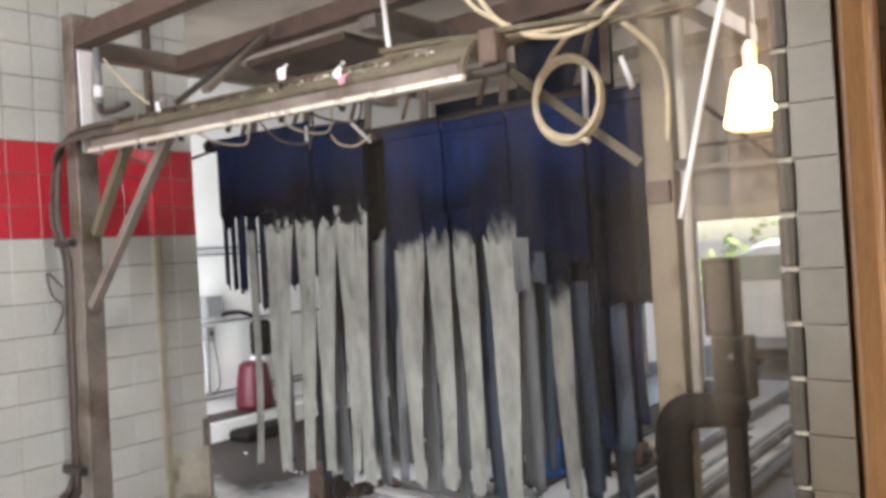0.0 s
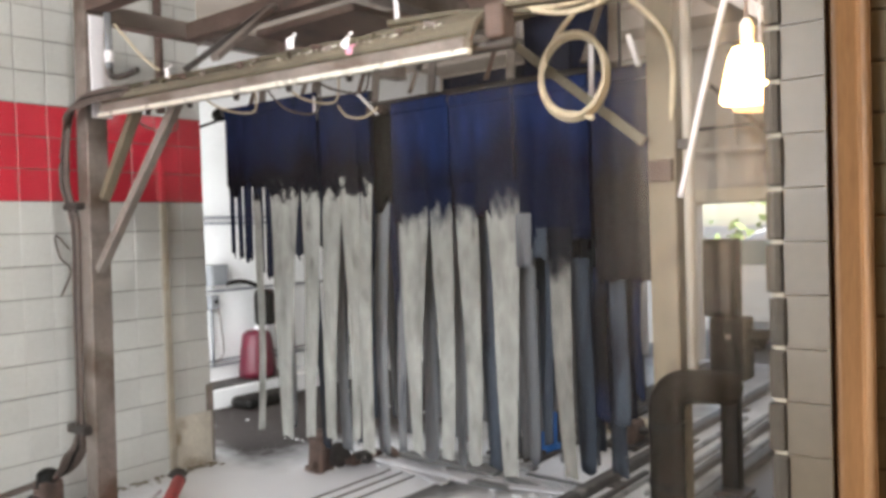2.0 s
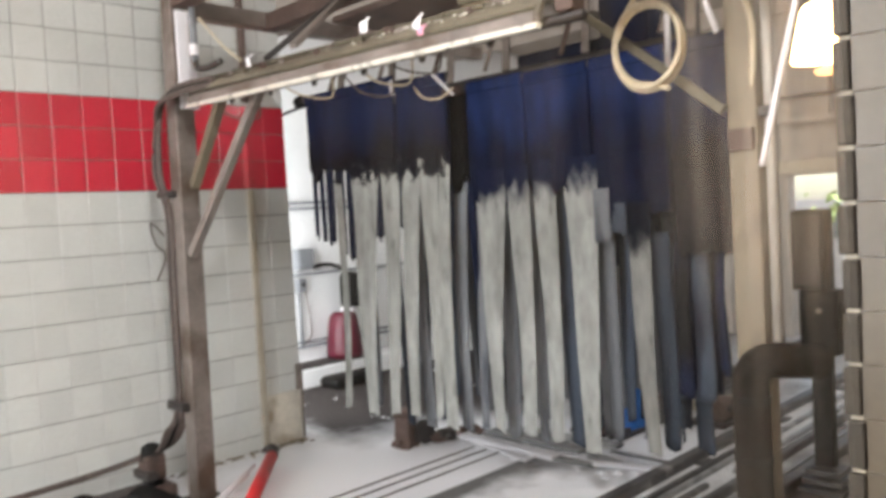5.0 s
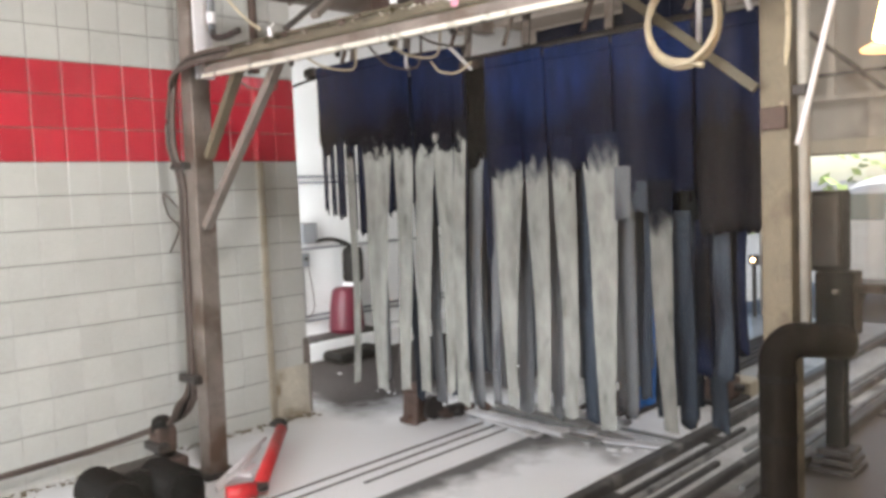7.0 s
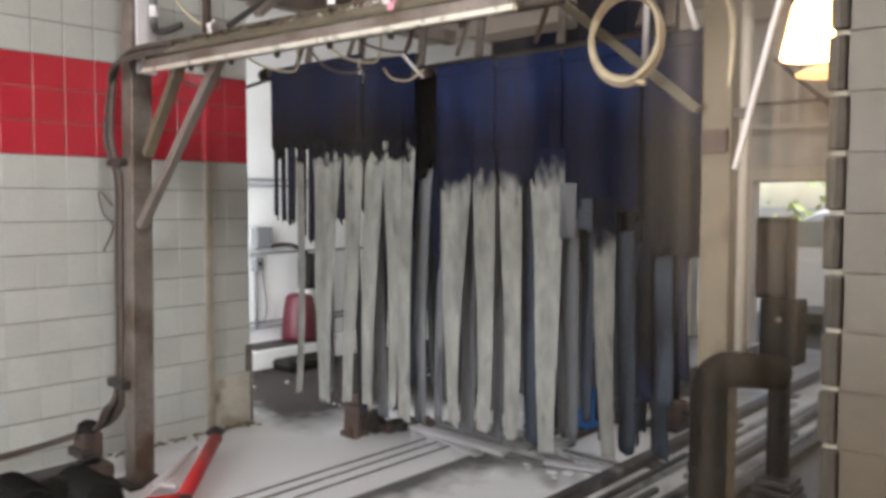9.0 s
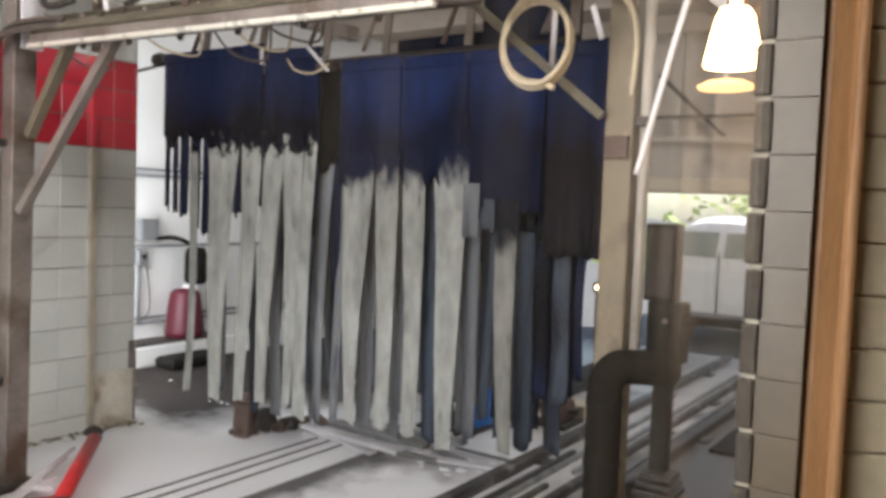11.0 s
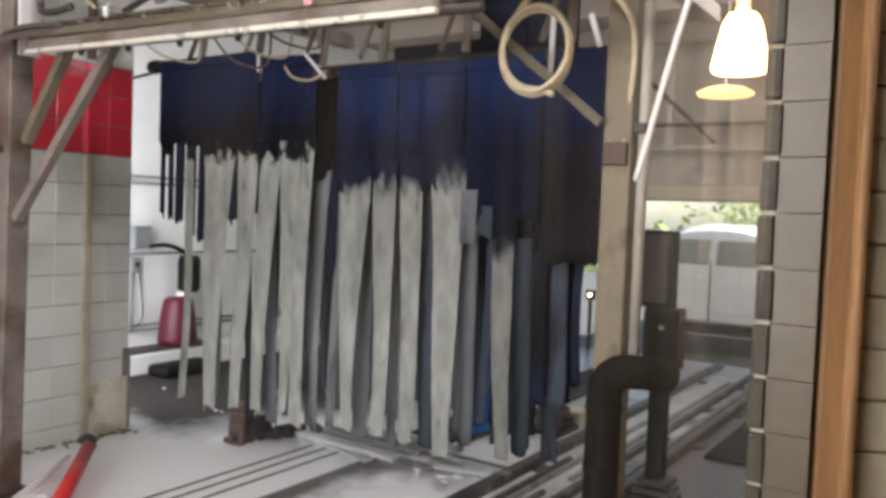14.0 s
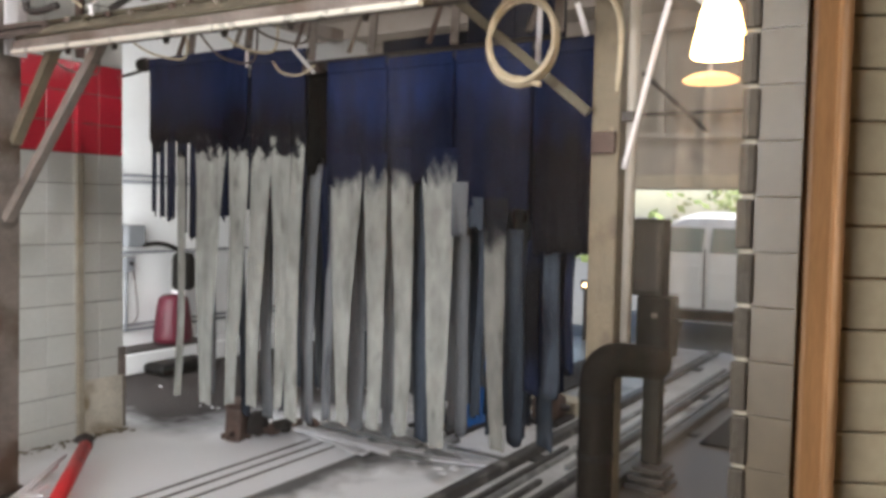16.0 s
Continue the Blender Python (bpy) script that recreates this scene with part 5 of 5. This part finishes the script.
LX, LY, LZ = -4.66, 8.9, 0.69
# fixed lamp stands in for a passing car's light; housing and bracket invented
marker = thing("car_light", (LX, LY, LZ), "small amber lamp standing in for a passing car's light", "lamp")
lpart("housing", box((LX, LY + 0.03, LZ), (0.12, 0.05, 0.12), 0.015), DARKSTEEL, marker)
lpart("lens", lathe([(0.024, 0.0), (0.02, -0.014), (0.008, -0.022)], 14, (LX, LY, LZ), "Y"), CARLIGHT, marker, "lit lens", True)
lpart("bracket", box((LX, LY + 0.03, (LZ - 0.05) / 2), (0.04, 0.04, LZ - 0.07), 0.004), DARKSTEEL, marker)

# ---- outside: car and greenery ----
# pale van body and windows also stand in for a whitish reflected haze
car = thing("van", (-3.45, 11.0, 0), "pale van outside the exit, doubling as reflected haze", "van")


def car_shell(profile, x0, x1, inset):
    """A body from a side profile (y, z), drawn in towards the top."""
    bm = bmesh.new()
    zmax = max(z for _, z in profile)
    cols = []
    for s in range(9):
        u = s / 8
        col = []
        for y, z in profile:
            k = inset * max(0, z - 0.8) / (zmax - 0.8)
            bulge = 0.04 * (2 * u - 1) ** 2
            col.append(bm.verts.new((x0 + k + (x1 - x0 - 2 * k) * u, y + bulge * (1 if y < 11.5 else -1), z - 0.22 * max(0, z - 0.9) * (2 * u - 1) ** 4)))
        cols.append(col)
    n = len(profile)
    for a, b in zip(cols, cols[1:]):
        for q in range(n):
            bm.faces.new((a[q], a[(q + 1) % n], b[(q + 1) % n], b[q]))
    bm.faces.new(cols[0])
    bm.faces.new(cols[-1])
    return bm


lpart("body", car_shell([(9.64, 0.26), (9.6, 0.5), (9.59, 0.8), (9.62, 1.08), (9.72, 1.36), (9.8, 1.5), (9.95, 1.58), (10.3, 1.62), (13.0, 1.62), (13.6, 1.0), (13.7, 0.5), (13.6, 0.26)], -4.15, -2.66, 0.16), CARPAINT, car, smooth=True)
for x in (-3.72, -3.09):
    lpart("rear_window", box((x, 9.685, 1.27), (0.54, 0.02, 0.32), 0.008, Euler((-0.36, 0, 0)).to_matrix().to_4x4()), CARGLASS, car, "tinted rear window")
    lpart("door_panel", box((x, 9.585, 0.78 if x < -3.2 else 0.72), (0.5, 0.012, 0.36 if x < -3.2 else 0.34), 0.004), CARPAINT, car)
lpart("door_seam", box((-3.405, 9.582, 0.78), (0.012, 0.02, 0.8), 0.002), RUBBER, car, "dark seam between the rear doors")
lpart("bumper", box((-3.405, 9.6, 0.36), (1.4, 0.08, 0.16), 0.03), GREYBOX, car, "grey plastic bumper")
for x in (-4.0, -2.8):
    lpart("wheel", lathe([(0.2, -0.1), (0.3, -0.09), (0.31, 0.09), (0.2, 0.1)], 20, (x, 10.3, 0.31), "X"), RUBBER, car)


def hedge(c, size, n, seed, label):
    """A mass of many small leaf clumps with an uneven outline."""
    rnd = random.Random(seed)
    verts, faces = [], []
    for _ in range(n):
        p = Vector([rnd.gauss(0, 0.42) for _ in range(3)])
        p = Vector((c[0] + p.x * size[0], c[1] + p.y * size[1], max(0.1, c[2] + p.z * size[2])))
        a = Vector((rnd.uniform(-1, 1), rnd.uniform(-1, 1), rnd.uniform(-1, 1))).normalized()
        b = a.orthogonal().normalized()
        s = rnd.uniform(0.1, 0.3)
        k = len(verts)
        verts += [p - a * s, p + b * s * 0.5, p + a * s, p - b * s * 0.5]
        faces.append((k, k + 1, k + 2, k + 3))
    me = bpy.data.meshes.new("hedge")
    me.from_pydata([tuple(v) for v in verts], [], faces)
    me.materials.append(LEAF)
    return tagged(new("hedge", me), label, "hedge", kind="stuff")


hedge((-6.5, 24, 0.6), (7, 2.0, 0.9), 900, 3, "sunlit green hedge beyond the exit")
hedge((-8.5, 34, 2.2), (2.6, 2.0, 2.0), 260, 4, "tall green trees in the distance")

# ---- wall tiles ----
TH, TW = 0.2, 0.186
ZR = 1.92


def tile_mesh(name, w, h, t, material):
    bm = bmesh.new()
    add_box(bm, (t / 2, 0, 0), (t, w, h))
    top = [e for e in bm.edges if all(v.co.x > t * 0.9 for v in e.verts)]
    bmesh.ops.bevel(bm, geom=top, offset=0.003, segments=1, affect="EDGES")
    me = bpy.data.meshes.new(name)
    bm.to_mesh(me)
    bm.free()
    me.materials.append(material)
    return me


LT, WT, RT = tile_mesh("tile", TW - 0.0015, TH - 0.006, 0.009, WHITE_TILE), tile_mesh("tile", TW - 0.006, TH - 0.006, 0.009, WHITE_TILE), tile_mesh("tile", TW - 0.006, TH - 0.006, 0.009, RED_TILE)
rnd = random.Random(21)
rest = bmesh.new()
cols = 40
for c in range(cols):
    y = YP - TW * (c + 0.5)
    for r in range(-10, 9):
        z = ZR + TH * (r + 0.5)
        if z - TH / 2 < 0.012:
            if z + TH / 2 > 0.05:
                add_box(rest, (XW - 0.0045, y, (z + TH / 2 + 0.009) / 2), (0.009, TW - 0.002, z + TH / 2 - 0.015))
            continue
        red_row = 0 <= r < 3
        x = XW - 0.009 + rnd.uniform(-0.0008, 0.0008)
        if c < 14 or red_row and c < 16:
            ob = new("tile", RT if red_row else WT if r > 2 else LT)
            ob.parent = wall_west
            ob.location = (x, y, z)
            ob.rotation_euler = (0, rnd.uniform(-0.004, 0.004), rnd.uniform(-0.006, 0.006))
        elif not red_row:
            add_box(rest, (x + 0.0045, y, z), (0.009, TW - 0.006, TH - 0.006))
        else:
            ob = new("tile", RT)
            ob.parent = wall_west
            ob.location = (x, y, z)
far_tiles = finish("far_tiles", rest, WHITE_TILE, wall_west)
far_tiles["kind"] = "stuff"
